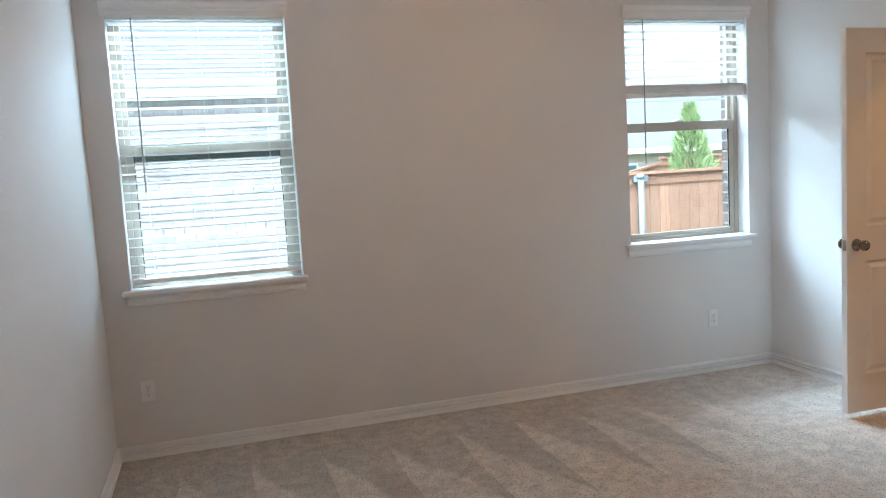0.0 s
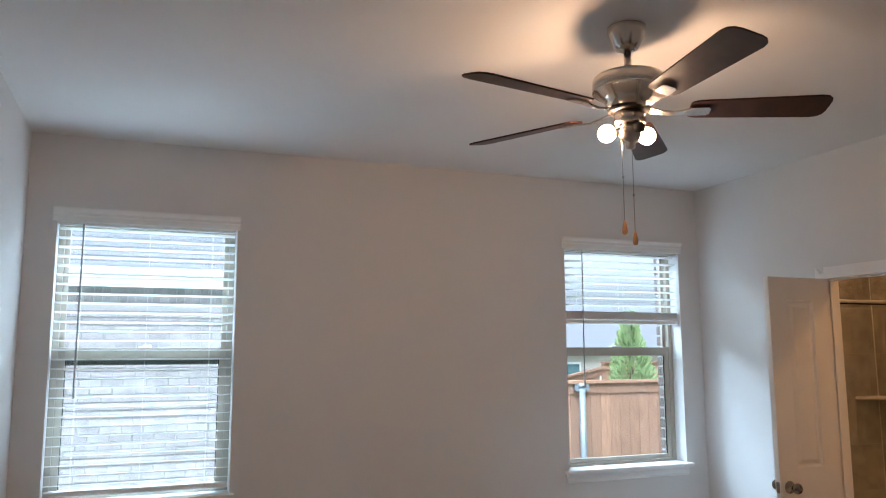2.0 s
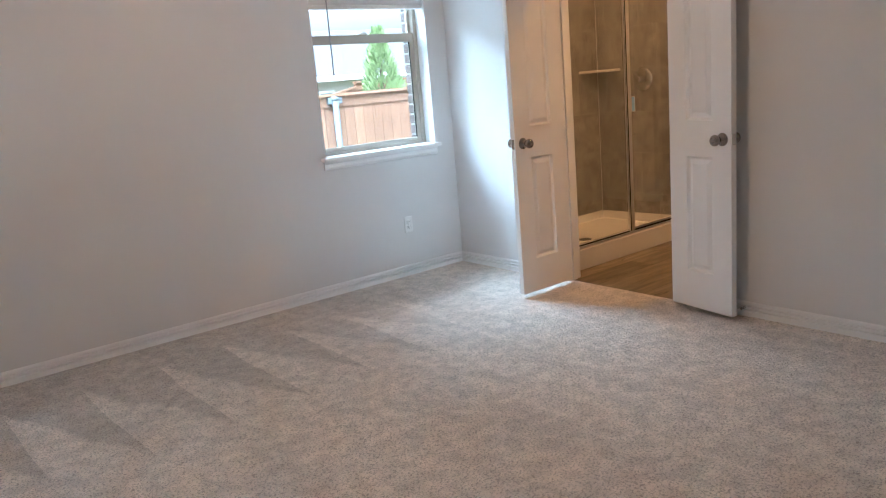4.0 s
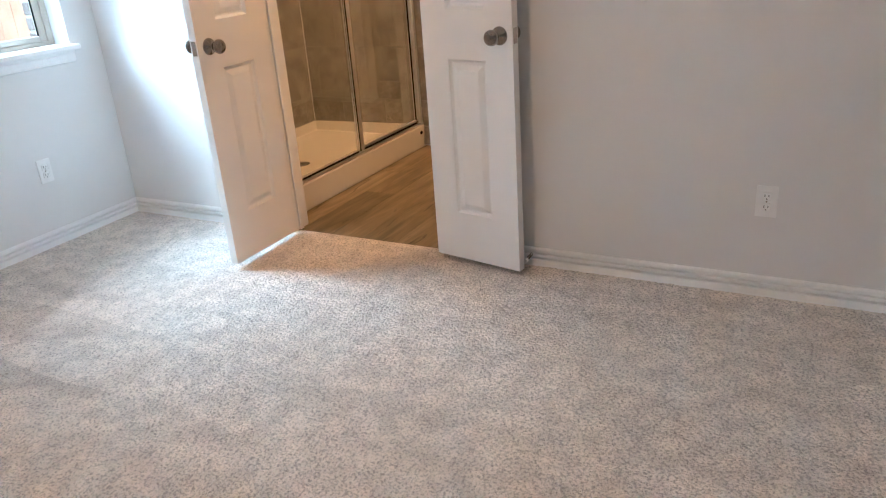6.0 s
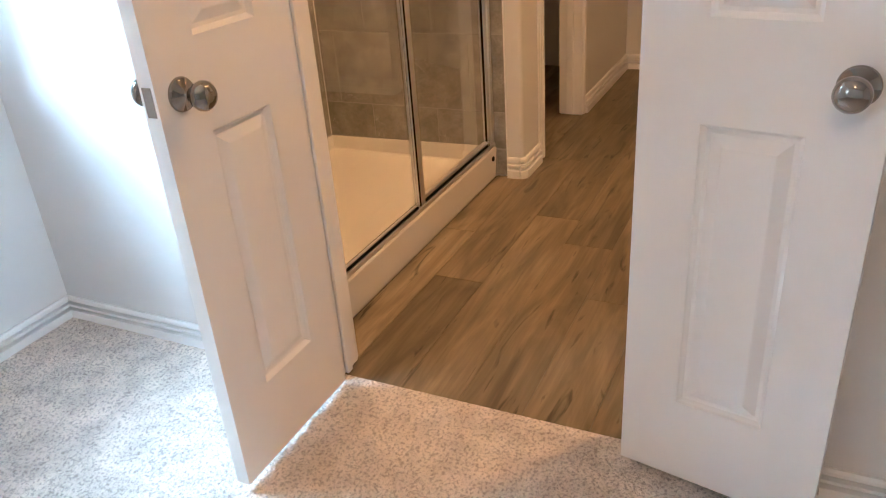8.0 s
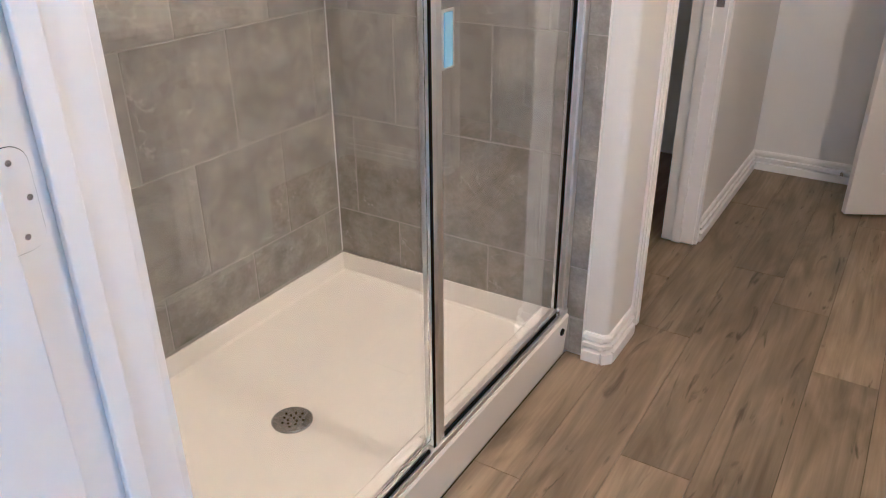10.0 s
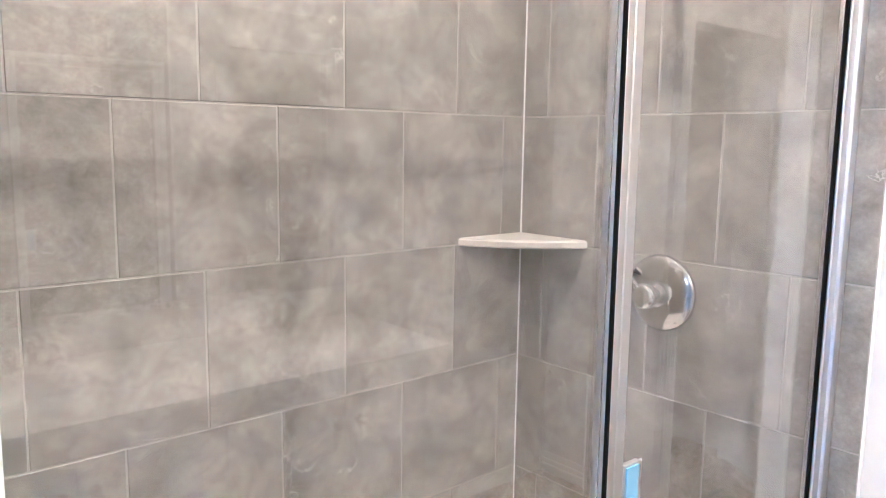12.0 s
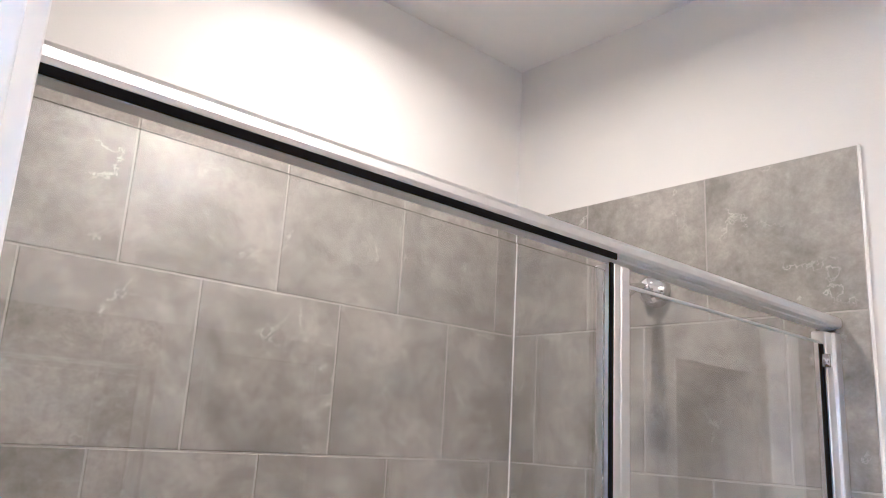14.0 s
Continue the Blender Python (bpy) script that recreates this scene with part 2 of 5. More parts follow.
def carpet_material(name):
    """Grey-beige cut pile with tufts; shade between tufts, lie of the pile and vacuum tracks are put into the colour.
    """
    m = material(name, (0.74, 0.665, 0.59), 1.0, second=(0.66, 0.59, 0.52), scale=2.2, amount=0.55, spec=0.1)
    n, l = m.node_tree.nodes, m.node_tree.links
    b = n["Principled BSDF"]
    old = b.inputs["Base Color"].links[0].from_socket
    place = n.new("ShaderNodeNewGeometry")

    def noise_at(scale, detail=3.0):
        t = n.new("ShaderNodeTexNoise")
        t.inputs["Scale"].default_value, t.inputs["Detail"].default_value = scale, detail
        l.new(place.outputs["Position"], t.inputs["Vector"])
        return t.outputs["Fac"]

    def spread(value, lo, hi, a, z):
        r = n.new("ShaderNodeMapRange")
        r.inputs["From Min"].default_value, r.inputs["From Max"].default_value = lo, hi
        r.inputs["To Min"].default_value, r.inputs["To Max"].default_value = a, z
        l.new(value, r.inputs["Value"])
        return r.outputs["Result"]

    def times(a, c):
        t = n.new("ShaderNodeMath")
        t.operation = "MULTIPLY"
        l.new(a, t.inputs[0])
        l.new(c, t.inputs[1])
        return t.outputs[0]

    turn = n.new("ShaderNodeMapping")
    turn.inputs["Rotation"].default_value = (0, 0, radians(-28))
    turn.inputs["Scale"].default_value = (3.2, 0.55, 1)
    l.new(place.outputs["Position"], turn.inputs["Vector"])
    track = n.new("ShaderNodeTexNoise")
    track.inputs["Scale"].default_value, track.inputs["Detail"].default_value, track.inputs["Distortion"].default_value = 1.5, 2, 0.3
    l.new(turn.outputs[0], track.inputs["Vector"])
    # the finest noise paints the shade between tufts into the colour
    value = times(times(spread(noise_at(120, 3), 0.34, 0.52, 0.62, 1.05), spread(noise_at(13, 5), 0.38, 0.62, 0.88, 1.09)), spread(track.outputs["Fac"], 0.46, 0.53, 0.96, 1.03))
    # wedge-shaped strokes of the vacuum cleaner, their points towards the window wall
    split = n.new("ShaderNodeSeparateXYZ")
    l.new(place.outputs["Position"], split.inputs[0])

    def maths(kind, a, c, third=None):
        t = n.new("ShaderNodeMath")
        t.operation = kind
        for k, v in enumerate((a, c, third)):
            if isinstance(v, (int, float)):
                t.inputs[k].default_value = v
            elif v is not None:
                l.new(v, t.inputs[k])
        return t.outputs[0]

    wobble = maths("MULTIPLY", noise_at(0.8, 1), 0.16)
    across = maths("FRACT", maths("DIVIDE", maths("ADD", maths("ADD", split.outputs["X"], 3.46 + 3.6), wobble), 0.36), 0.0)
    reach = maths("ADD", maths("MULTIPLY", split.outputs["Y"], -1.0), maths("MULTIPLY_ADD", noise_at(2.3, 2), 0.5, -0.62))
    stroke = spread(maths("MULTIPLY_ADD", across, -0.95, reach), -0.02, 0.08, 0.82, 1.07)
    near = spread(split.outputs["X"], -1.5, -0.4, 0.0, 1.0)
    fade = n.new("ShaderNodeMix")
    l.new(near, fade.inputs["Factor"])
    l.new(stroke, fade.inputs["A"])
    fade.inputs["B"].default_value = 1.0
    value = times(value, fade.outputs["Result"])
    hsv = n.new("ShaderNodeHueSaturation")
    l.new(value, hsv.inputs["Value"])
    l.new(old, hsv.inputs["Color"])
    l.new(hsv.outputs["Color"], b.inputs["Base Color"])
    relief = n.new("ShaderNodeBump")
    relief.inputs["Strength"].default_value, relief.inputs["Distance"].default_value = 1.0, 0.012
    l.new(noise_at(105, 3), relief.inputs["Height"])
    l.new(relief.outputs["Normal"], b.inputs["Normal"])
    b.inputs["Sheen Weight"].default_value = 0.22
    return m


WALL = material("wall_paint", (0.735, 0.732, 0.722), 0.75, second=(0.71, 0.707, 0.697), scale=3, bump=0.18, bump_scale=240)
CEIL = material("ceiling_paint", (0.79, 0.785, 0.775), 0.9, scale=2, second=(0.76, 0.755, 0.745), bump=0.3, bump_scale=160)
TRIM = material("trim_paint", (0.87, 0.865, 0.855), 0.38, scale=8, second=(0.845, 0.84, 0.83), bump=0.03, bump_scale=60)
DOOR = material("door_paint", (0.83, 0.82, 0.80), 0.40, scale=7, second=(0.80, 0.79, 0.77), bump=0.05, bump_scale=90)
VINYL = material("window_vinyl", (0.46, 0.42, 0.35), 0.45, scale=9)
DARK = material("black_gasket", (0.006, 0.006, 0.006), 0.8, spec=0.05)
SLAT = material("blind_slat", (0.84, 0.84, 0.82), 0.45, scale=12, second=(0.80, 0.80, 0.78))
WAND = material("wand_plastic", (0.42, 0.42, 0.42), 0.3)
CORD = material("cord", (0.75, 0.75, 0.73), 0.8)
NICKEL = material("brushed_nickel", (0.56, 0.53, 0.49), 0.24, 1.0, bump=0.06, bump_scale=40, stretch=(1, 1, 18))
POLISHED = material("polished_nickel", (0.31, 0.29, 0.265), 0.06, 1.0, scale=14)
CHROME = material("chrome", (0.66, 0.66, 0.67), 0.08, 1.0, scale=14)
ALU = material("bright_aluminium", (0.84, 0.84, 0.845), 0.40, 1.0, scale=20)
BLADE = material("fan_blade_wood", (0.045, 0.017, 0.012), 0.40, second=(0.024, 0.010, 0.008), scale=5, amount=1.0, stretch=(3, 3, 3), bump=0.05, spec=0.3)
KNOBWOOD = material("pull_wood", (0.50, 0.25, 0.10), 0.45, second=(0.36, 0.17, 0.07), scale=60)
PLASTIC = material("white_plastic", (0.86, 0.86, 0.85), 0.35, scale=20)
ACRYLIC = material("shower_pan_acrylic", (0.82, 0.80, 0.76), 0.22, scale=4, second=(0.79, 0.77, 0.73))
GROUT = material("grout", (0.42, 0.405, 0.38), 0.9, scale=20, bump=0.2)
TILE = tile_material("stone_tile")
PLANK = plank_material("vinyl_plank")
CARPET = carpet_material("carpet_pile")
MARBLE = material("cultured_marble", (0.80, 0.79, 0.76), 0.15, second=(0.72, 0.71, 0.68), scale=3, amount=0.8)
CABINET = material("cabinet_paint", (0.78, 0.775, 0.76), 0.4, scale=6)
FILM = material("pale_blue_film", (0.36, 0.62, 0.96), 0.12, scale=20)
SHELF = material("corner_shelf_stone", (0.62, 0.60, 0.57), 0.35, second=(0.52, 0.50, 0.47), scale=18, amount=0.9)
FENCE = material("cedar_board", (0.40, 0.23, 0.145), 0.8, second=(0.24, 0.125, 0.075), scale=4, amount=1.0, stretch=(11, 11, 1.3), bump=0.3, bump_scale=30, vary=0.18)
POST = material("galvanised_post", (0.27, 0.30, 0.33), 0.45, 0.4, scale=10)
BRICK = material("pale_brick", (0.40, 0.37, 0.365), 0.85, second=(0.25, 0.228, 0.235), scale=5, amount=0.9, bump=0.5, bump_scale=80, vary=0.10)
BROWN_BRICK = material("brown_brick", (0.21, 0.165, 0.15), 0.9, second=(0.14, 0.11, 0.10), scale=9, amount=0.9, bump=0.5, bump_scale=80, vary=0.2)
MORTAR = material("mortar", (0.44, 0.42, 0.41), 0.95, scale=30, bump=0.3)
ROOF = material("roof_shingle", (0.24, 0.24, 0.26), 0.9, second=(0.18, 0.18, 0.20), scale=25, amount=0.9, bump=0.5)
STUCCO = material("house_siding", (0.62, 0.55, 0.51), 0.85, scale=5, bump=0.3)
LEAF = material("arborvitae_leaf", (0.42, 0.52, 0.25), 0.7, second=(0.28, 0.39, 0.15), scale=9, amount=1.0)
BARK = material("bark", (0.12, 0.08, 0.05), 0.9, scale=20, bump=0.5)
GRASS = material("lawn", (0.09, 0.15, 0.04), 0.9, second=(0.13, 0.14, 0.06), scale=1.5, amount=0.9, bump=0.8, bump_scale=60)
WINGLASS = glass_material("window_glass", (0.97, 0.99, 0.98))
SHOWERGLASS = glass_material("shower_glass", (0.985, 0.995, 0.99), 1.5)
MIRROR = material("mirror_silver", (0.9, 0.9, 0.9), 0.01, 1.0, second=(0.89, 0.89, 0.89))
BULB = glow_material("lit_bulb", (1.0, 0.54, 0.27), BULB_POWER)
BAKELITE = material("black_socket", (0.02, 0.018, 0.016), 0.4)
OUTGLASS = material("far_window_glass", (0.12, 0.20, 0.22), 0.08, scale=3)


# ---- mesh helpers ----
def finish(bm, smooth=False):
    me = bpy.data.meshes.new("mesh")
    bmesh.ops.recalc_face_normals(bm, faces=bm.faces)
    bm.to_mesh(me)
    bm.free()
    if smooth:
        for p in me.polygons:
            p.use_smooth = True
    return me


def add_box(bm, a, b, bevel=0.0, segments=2):
    """A box between two corners; returns its verts."""
    lo, hi = [min(p) for p in zip(a, b)], [max(p) for p in zip(a, b)]
    made = bmesh.ops.create_cube(bm, size=1.0)["verts"]
    for v in made:
        v.co = Vector([lo[k] + (v.co[k] + 0.5) * (hi[k] - lo[k]) for k in range(3)])
    if bevel:
        edges = {e for v in made for e in v.link_edges}
        bmesh.ops.bevel(bm, geom=list(edges), offset=bevel, segments=segments, profile=0.5, affect="EDGES")
    return made


def box(a, b, bevel=0.0, segments=2):
    bm = bmesh.new()
    add_box(bm, a, b, bevel, segments)
    return bm


def boxes(*pairs, bevel=0.0):
    bm = bmesh.new()
    for a, b in pairs:
        add_box(bm, a, b, bevel)
    return bm


def lathe(profile, segments=32, centre=(0, 0, 0), axis="z"):
    """A turned solid from (radius, height) pairs about z, or laid along x or y."""
    bm = bmesh.new()
    rings = []
    for r, h in profile:
        ring = []
        for k in range(segments):
            a = 2 * math.pi * k / segments
            p = (r * math.cos(a), r * math.sin(a), h)
            p = {"z": p, "x": (p[2], p[0], p[1]), "y": (p[0], p[2], p[1])}[axis]
            ring.append(bm.verts.new(Vector(p) + Vector(centre)))
        rings.append(ring)
    for u, v in zip(rings, rings[1:]):
        for k in range(segments):
            bm.faces.new((u[k], u[(k + 1) % segments], v[(k + 1) % segments], v[k]))
    bm.faces.new(rings[0])
    bm.faces.new(rings[-1])
    bmesh.ops.remove_doubles(bm, verts=bm.verts, dist=1e-5)
    return bm


def tube(points, radius, segments=10):
    """A round bar along a line of points."""
    bm = bmesh.new()
    pts = [Vector(p) for p in points]
    rings = []
    for k, p in enumerate(pts):
        d = (pts[min(k + 1, len(pts) - 1)] - pts[max(k - 1, 0)]).normalized()
        side = d.cross(Vector((0, 0, 1)) if abs(d.z) < 0.9 else Vector((1, 0, 0))).normalized()
        up = d.cross(side)
        rings.append([bm.verts.new(p + radius * (math.cos(2 * math.pi * j / segments) * side + math.sin(2 * math.pi * j / segments) * up)) for j in range(segments)])
    for u, v in zip(rings, rings[1:]):
        for j in range(segments):
            bm.faces.new((u[j], u[(j + 1) % segments], v[(j + 1) % segments], v[j]))
    bm.faces.new(rings[0])
    bm.faces.new(rings[-1])
    return bm


def swept(profile, a, b, normal):
    """A moulding: a profile of (out, up) pairs drawn along the line a-b, standing out along normal."""
    bm = bmesh.new()
    a, b, normal = Vector(a), Vector(b), Vector(normal)
    ends = [[bm.verts.new(p + normal * o + Vector((0, 0, u))) for o, u in profile] for p in (a, b)]
    n = len(profile)
    for k in range(n):
        bm.faces.new((ends[0][k], ends[0][(k + 1) % n], ends[1][(k + 1) % n], ends[1][k]))
    bm.faces.new(ends[0])
    bm.faces.new(ends[1])
    return bm


def thing(name, label, category, at=(0, 0, 0), group="", kind=""):
    ob = new(name)
    ob.empty_display_size = 0.1
    ob.location = at
    return tagged(ob, label, category, group, kind)


def part(name, bm, mat, parent=None, label="", smooth=False):
    """One mesh object, under a thing or a part; its mesh is given in world metres."""
    ob = new(name, finish(bm, smooth))
    ob.data.materials.append(mat)
    if parent is not None:
        ob.parent = parent
        base = Vector((0, 0, 0))
        p = parent
        while p is not None:
            base += p.location
            p = p.parent
        if base.length > 0:
            ob.data.transform(Matrix.Translation(-base))
    if label:
        ob["label"] = label
    return ob


def structure(name, bm, mat, label, category, smooth=False):
    return tagged(part(name, bm, mat, None, "", smooth), label, category, "", "structure")


# ---- the plan, in metres ----
H = 2.785            # ceiling
XW, YS = -4.216, -4.95
TW = 0.086           # wall between bedroom and bathroom
DOOR_A, DOOR_B, DOOR_H = -1.077, -1.880, 2.055
XE, YB = 1.575, -0.060     # tiled end wall and back wall of the shower
YP = -1.062          # hall side of the shower's pier
XH = 3.597           # end of the hall
YV = -2.650          # wall behind the vanity
WINDOWS = ((-4.070, -3.165), (-1.080, -0.172))
SILL, HEAD = 0.905, 2.365

# ---- large structure ----
north = bmesh.new()
edges = [XW - 0.12, *[e for w in WINDOWS for e in w], XH + 0.12]
for k in range(0, len(edges), 2):
    add_box(north, (edges[k], 0, -0.1), (edges[k + 1], 0.16, H))
for a, b in WINDOWS:
    add_box(north, (a, 0, -0.1), (b, 0.16, SILL - 0.03))
    add_box(north, (a, 0, HEAD), (b, 0.16, H))
wall_north = structure("wall_north", north, WALL, "light grey painted outside wall with two windows", "wall")
structure("wall_west", box((XW - 0.12, YS - 0.12, -0.1), (XW, 0, H)), WALL, "plain light grey painted bedroom wall", "wall")
structure("wall_south", box((XW, YS - 0.12, -0.1), (XH + 0.12, YS, H)), WALL, "plain light grey painted wall behind the bedroom", "wall")
structure("wall_east", boxes(((0, DOOR_A + 0.018, -0.1), (TW, 0, H)), ((0, YS, -0.1), (TW, DOOR_B - 0.018, H)),
                             ((0, DOOR_B - 0.018, DOOR_H + 0.018), (TW, DOOR_A + 0.018, H))), WALL, "light grey painted wall with the bathroom doorway", "wall")
structure("wall_shower_back", box((TW, YB + 0.010, -0.1), (XE + 0.010, 0, H)), WALL, "painted wall above the shower tiles", "wall")
pier = box((XE + 0.010, YP, -0.1), (1.71, 0, H))
edge = [e for e in pier.edges if all(v.co.x < 1.6 and v.co.y < -1.0 for v in e.verts)]
bmesh.ops.bevel(pier, geom=edge, offset=0.018, segments=5, profile=0.5, affect="EDGES")
structure("wall_pier", pier, WALL, "narrow white painted wall end beside the shower", "wall")
structure("wall_hall_north", boxes(((1.71, YP, -0.1), (1.838, YP + 0.12, H)), ((2.543, YP, -0.1), (XH, YP + 0.12, H)), ((1.838, YP, DOOR_H), (2.543, YP + 0.12, H))),
          WALL, "white painted hall wall with a dark doorway", "wall")
structure("wall_hall_end", box((XH, YS, -0.1), (XH + 0.12, 0, H)), WALL, "white painted wall at the end of the hall", "wall")
structure("wall_hall_south", boxes(((2.715, -2.16, -0.1), (2.815, -2.040, H)), ((3.500, -2.16, -0.1), (XH, -2.040, H)), ((2.815, -2.16, DOOR_H), (3.500, -2.040, H)),
                                   ((2.715, YV, -0.1), (2.815, -2.16, H))), WALL, "white painted hall wall with an open door", "wall")
structure("wall_vanity", box((TW, YV - 0.12, -0.1), (XH, YV, H)), WALL, "white painted wall behind the vanity", "wall")
structure("ceiling", box((XW - 0.12, YS - 0.12, H), (XH + 0.12, 0.16, H + 0.12)), CEIL, "flat off-white painted ceiling", "ceiling")
structure("subfloor", box((XW, YS, -0.10), (XH, 0, -0.0186)), GROUT, "concrete slab beneath the floors", "floor")


def pile_mesh(x0, y0, x1, y1, step, height):
    """A carpet of small tufts: a fine grid with uneven heights and jittered places."""
    nx, ny = int((x1 - x0) / step), int((y1 - y0) / step)
    gen = np.random.default_rng(7)
    gx, gy = np.meshgrid(np.linspace(x0, x1, nx + 1), np.linspace(y0, y1, ny + 1))
    jx, jy = gen.uniform(-0.4, 0.4, gx.shape) * step, gen.uniform(-0.4, 0.4, gx.shape) * step
    for j in (jx, jy):
        j[0], j[-1], j[:, 0], j[:, -1] = 0, 0, 0, 0
    gz = gen.uniform(-1, 0.4, gx.shape) * height * 0.7
    # clumps of tufts and shallow dents left by feet, drawn smoothly between coarse knots
    for pitch, deep in ((0.019, 0.0042), (0.060, 0.0028), (0.26, 0.0045)):
        u, v = (gx - x0) / pitch, (gy - y0) / pitch
        knots = gen.uniform(-1, 0.15, (int(v.max()) + 2, int(u.max()) + 2)) * deep
        iu, iv = u.astype(int), v.astype(int)
        fu, fv = u - iu, v - iv
        fu, fv = fu * fu * (3 - 2 * fu), fv * fv * (3 - 2 * fv)
        gz += (knots[iv, iu] * (1 - fu) + knots[iv, iu + 1] * fu) * (1 - fv) + (knots[iv + 1, iu] * (1 - fu) + knots[iv + 1, iu + 1] * fu) * fv
    edge = np.minimum(np.minimum(gx - x0, x1 - gx), np.minimum(gy - y0, y1 - gy))
    gz *= np.clip((edge - 0.015) / 0.06, 0.12, 1.0)
    me = bpy.data.meshes.new("pile")
    me.vertices.add(gx.size)
    me.vertices.foreach_set("co", np.stack([gx + jx, gy + jy, gz], -1).astype(np.float32).ravel())
    k = np.arange(nx * ny)
    a = (k // nx) * (nx + 1) + k % nx
    quads = np.stack([a, a + 1, a + nx + 2, a + nx + 1], -1).astype(np.int32)
    me.loops.add(quads.size)
    me.loops.foreach_set("vertex_index", quads.ravel())
    me.polygons.add(len(quads))
    me.polygons.foreach_set("loop_start", (np.arange(len(quads)) * 4).astype(np.int32))
    me.update(calc_edges=True)
    me.polygons.foreach_set("use_smooth", np.ones(len(quads), bool))
    return me


carpet = new("floor_carpet", pile_mesh(XW, YS, 0.015, 0.0, 0.0068, 0.0060))
carpet.data.materials.append(CARPET)
tagged(carpet, "grey-beige cut-pile bedroom carpet with vacuum tracks", "carpet", "", "structure")
structure("ground", box((-300, 0.30, -0.75), (300, 400, -0.55)), GRASS, "lawn outside the bedroom windows", "ground")

# ---- mouldings ----
BASE = ((0, -0.006), (0.021, -0.006), (0.021, 0.026), (0.020, 0.027), (0.0012, 0.028), (0.0012, 0.0375), (0.0170, 0.039), (0.0170, 0.045), (0.0165, 0.047), (0.0012, 0.048), (0.0012, 0.057), (0.0125, 0.058), (0.0115, 0.066), (0.007, 0.072), (0, 0.072))
BASE_TALL = tuple((o, u * 1.32 - 0.010) for o, u in BASE)
baseboard = thing("baseboard", "white painted moulded baseboard along the walls", "baseboard", kind="structure")
for prof, a, b, nrm in (
    (BASE, (XW, 0, 0), (0, 0, 0), (0, -1, 0)), (BASE, (0, 0, 0), (0, DOOR_A + 0.075, 0), (-1, 0, 0)), (BASE, (0, DOOR_B - 0.075, 0), (0, YS, 0), (-1, 0, 0)),
    (BASE, (XW, YS, 0), (XW, 0, 0), (1, 0, 0)), (BASE, (XW, YS, 0), (0, YS, 0), (0, 1, 0)),
    (BASE_TALL, (XE + 0.01, -0.991, 0), (XE + 0.01, YP + 0.014, 0), (-1, 0, 0)), (BASE_TALL, (XE + 0.024, YP, 0), (1.793, YP, 0), (0, -1, 0)),
    (BASE_TALL, (XE + 0.0045, YP + 0.0195, 0), (XE + 0.0295, YP - 0.0055, 0), (-0.7071, -0.7071, 0)), (BASE_TALL, (2.587, YP, 0), (XH, YP, 0), (0, -1, 0)), (BASE_TALL, (XH, YP, 0), (XH, -2.04, 0), (-1, 0, 0)),
    (BASE_TALL, (2.715, -2.036, 0), (2.715, YV, 0), (-1, 0, 0)), (BASE_TALL, (2.705, -2.04, 0), (2.759, -2.04, 0), (0, 1, 0)),
    (BASE_TALL, (TW, DOOR_B - 0.08, 0), (TW, -2.1, 0), (1, 0, 0)),
):
    part("baseboard_length", swept(prof, a, b, nrm), TRIM, baseboard)


def casing(name, axis, at, out, lo, hi, top, width=0.062, parent=None):
    """Moulded door casing on one wall face: two legs and a head, standing out by steps."""
    steps = ((0.0, 0.016), (0.45, 0.012), (0.75, 0.008))

    def slab(u0, u1, z0, z1, depth):
        if axis == "x":
            return (at, u0, z0), (at + out * depth, u1, z1)
        return (u0, at, z0), (u1, at + out * depth, z1)

    for side, edge in ((-1, lo), (1, hi)):
        bm = bmesh.new()
        for k, (f, d) in enumerate(steps):
            g = steps[k + 1][0] if k + 1 < len(steps) else 1.0
            u0, u1 = edge + side * width * f, edge + side * width * g
            add_box(bm, *slab(u0, u1, 0, top + width * g, d + 0.0005 * k), bevel=0.0015, segments=1)
        part("casing_leg", bm, TRIM, parent)
    bm = bmesh.new()
    for k, (f, d) in enumerate(steps):
        g = steps[k + 1][0] if k + 1 < len(steps) else 1.0
        add_box(bm, *slab(lo - width * f * 0, hi, top + width * f, top + width * g, d), bevel=0.0015, segments=1)
    part("casing_head", bm, TRIM, parent)


frame_bath = thing("door_frame_1", "white painted frame of the double bathroom doorway", "door frame", kind="structure")
part("jamb", box((-0.018, DOOR_A, 0), (TW + 0.003, DOOR_A + 0.018, DOOR_H + 0.018), 0.002), TRIM, frame_bath)
part("jamb", box((-0.018, DOOR_B - 0.018, 0), (TW + 0.003, DOOR_B, DOOR_H + 0.018), 0.002), TRIM, frame_bath)
part("head_jamb", box((-0.018, DOOR_B, DOOR_H), (TW + 0.003, DOOR_A, DOOR_H + 0.018), 0.002), TRIM, frame_bath)
part("stop", box((0.020, DOOR_A - 0.010, 0), (0.044, DOOR_A, DOOR_H - 0.001), 0.002), TRIM, frame_bath)
part("stop", box((0.020, DOOR_B, 0), (0.044, DOOR_B + 0.010, DOOR_H - 0.001), 0.002), TRIM, frame_bath)
part("head_stop", box((0.020, DOOR_B + 0.010, DOOR_H - 0.010), (0.044, DOOR_A - 0.010, DOOR_H), 0.002), TRIM, frame_bath)


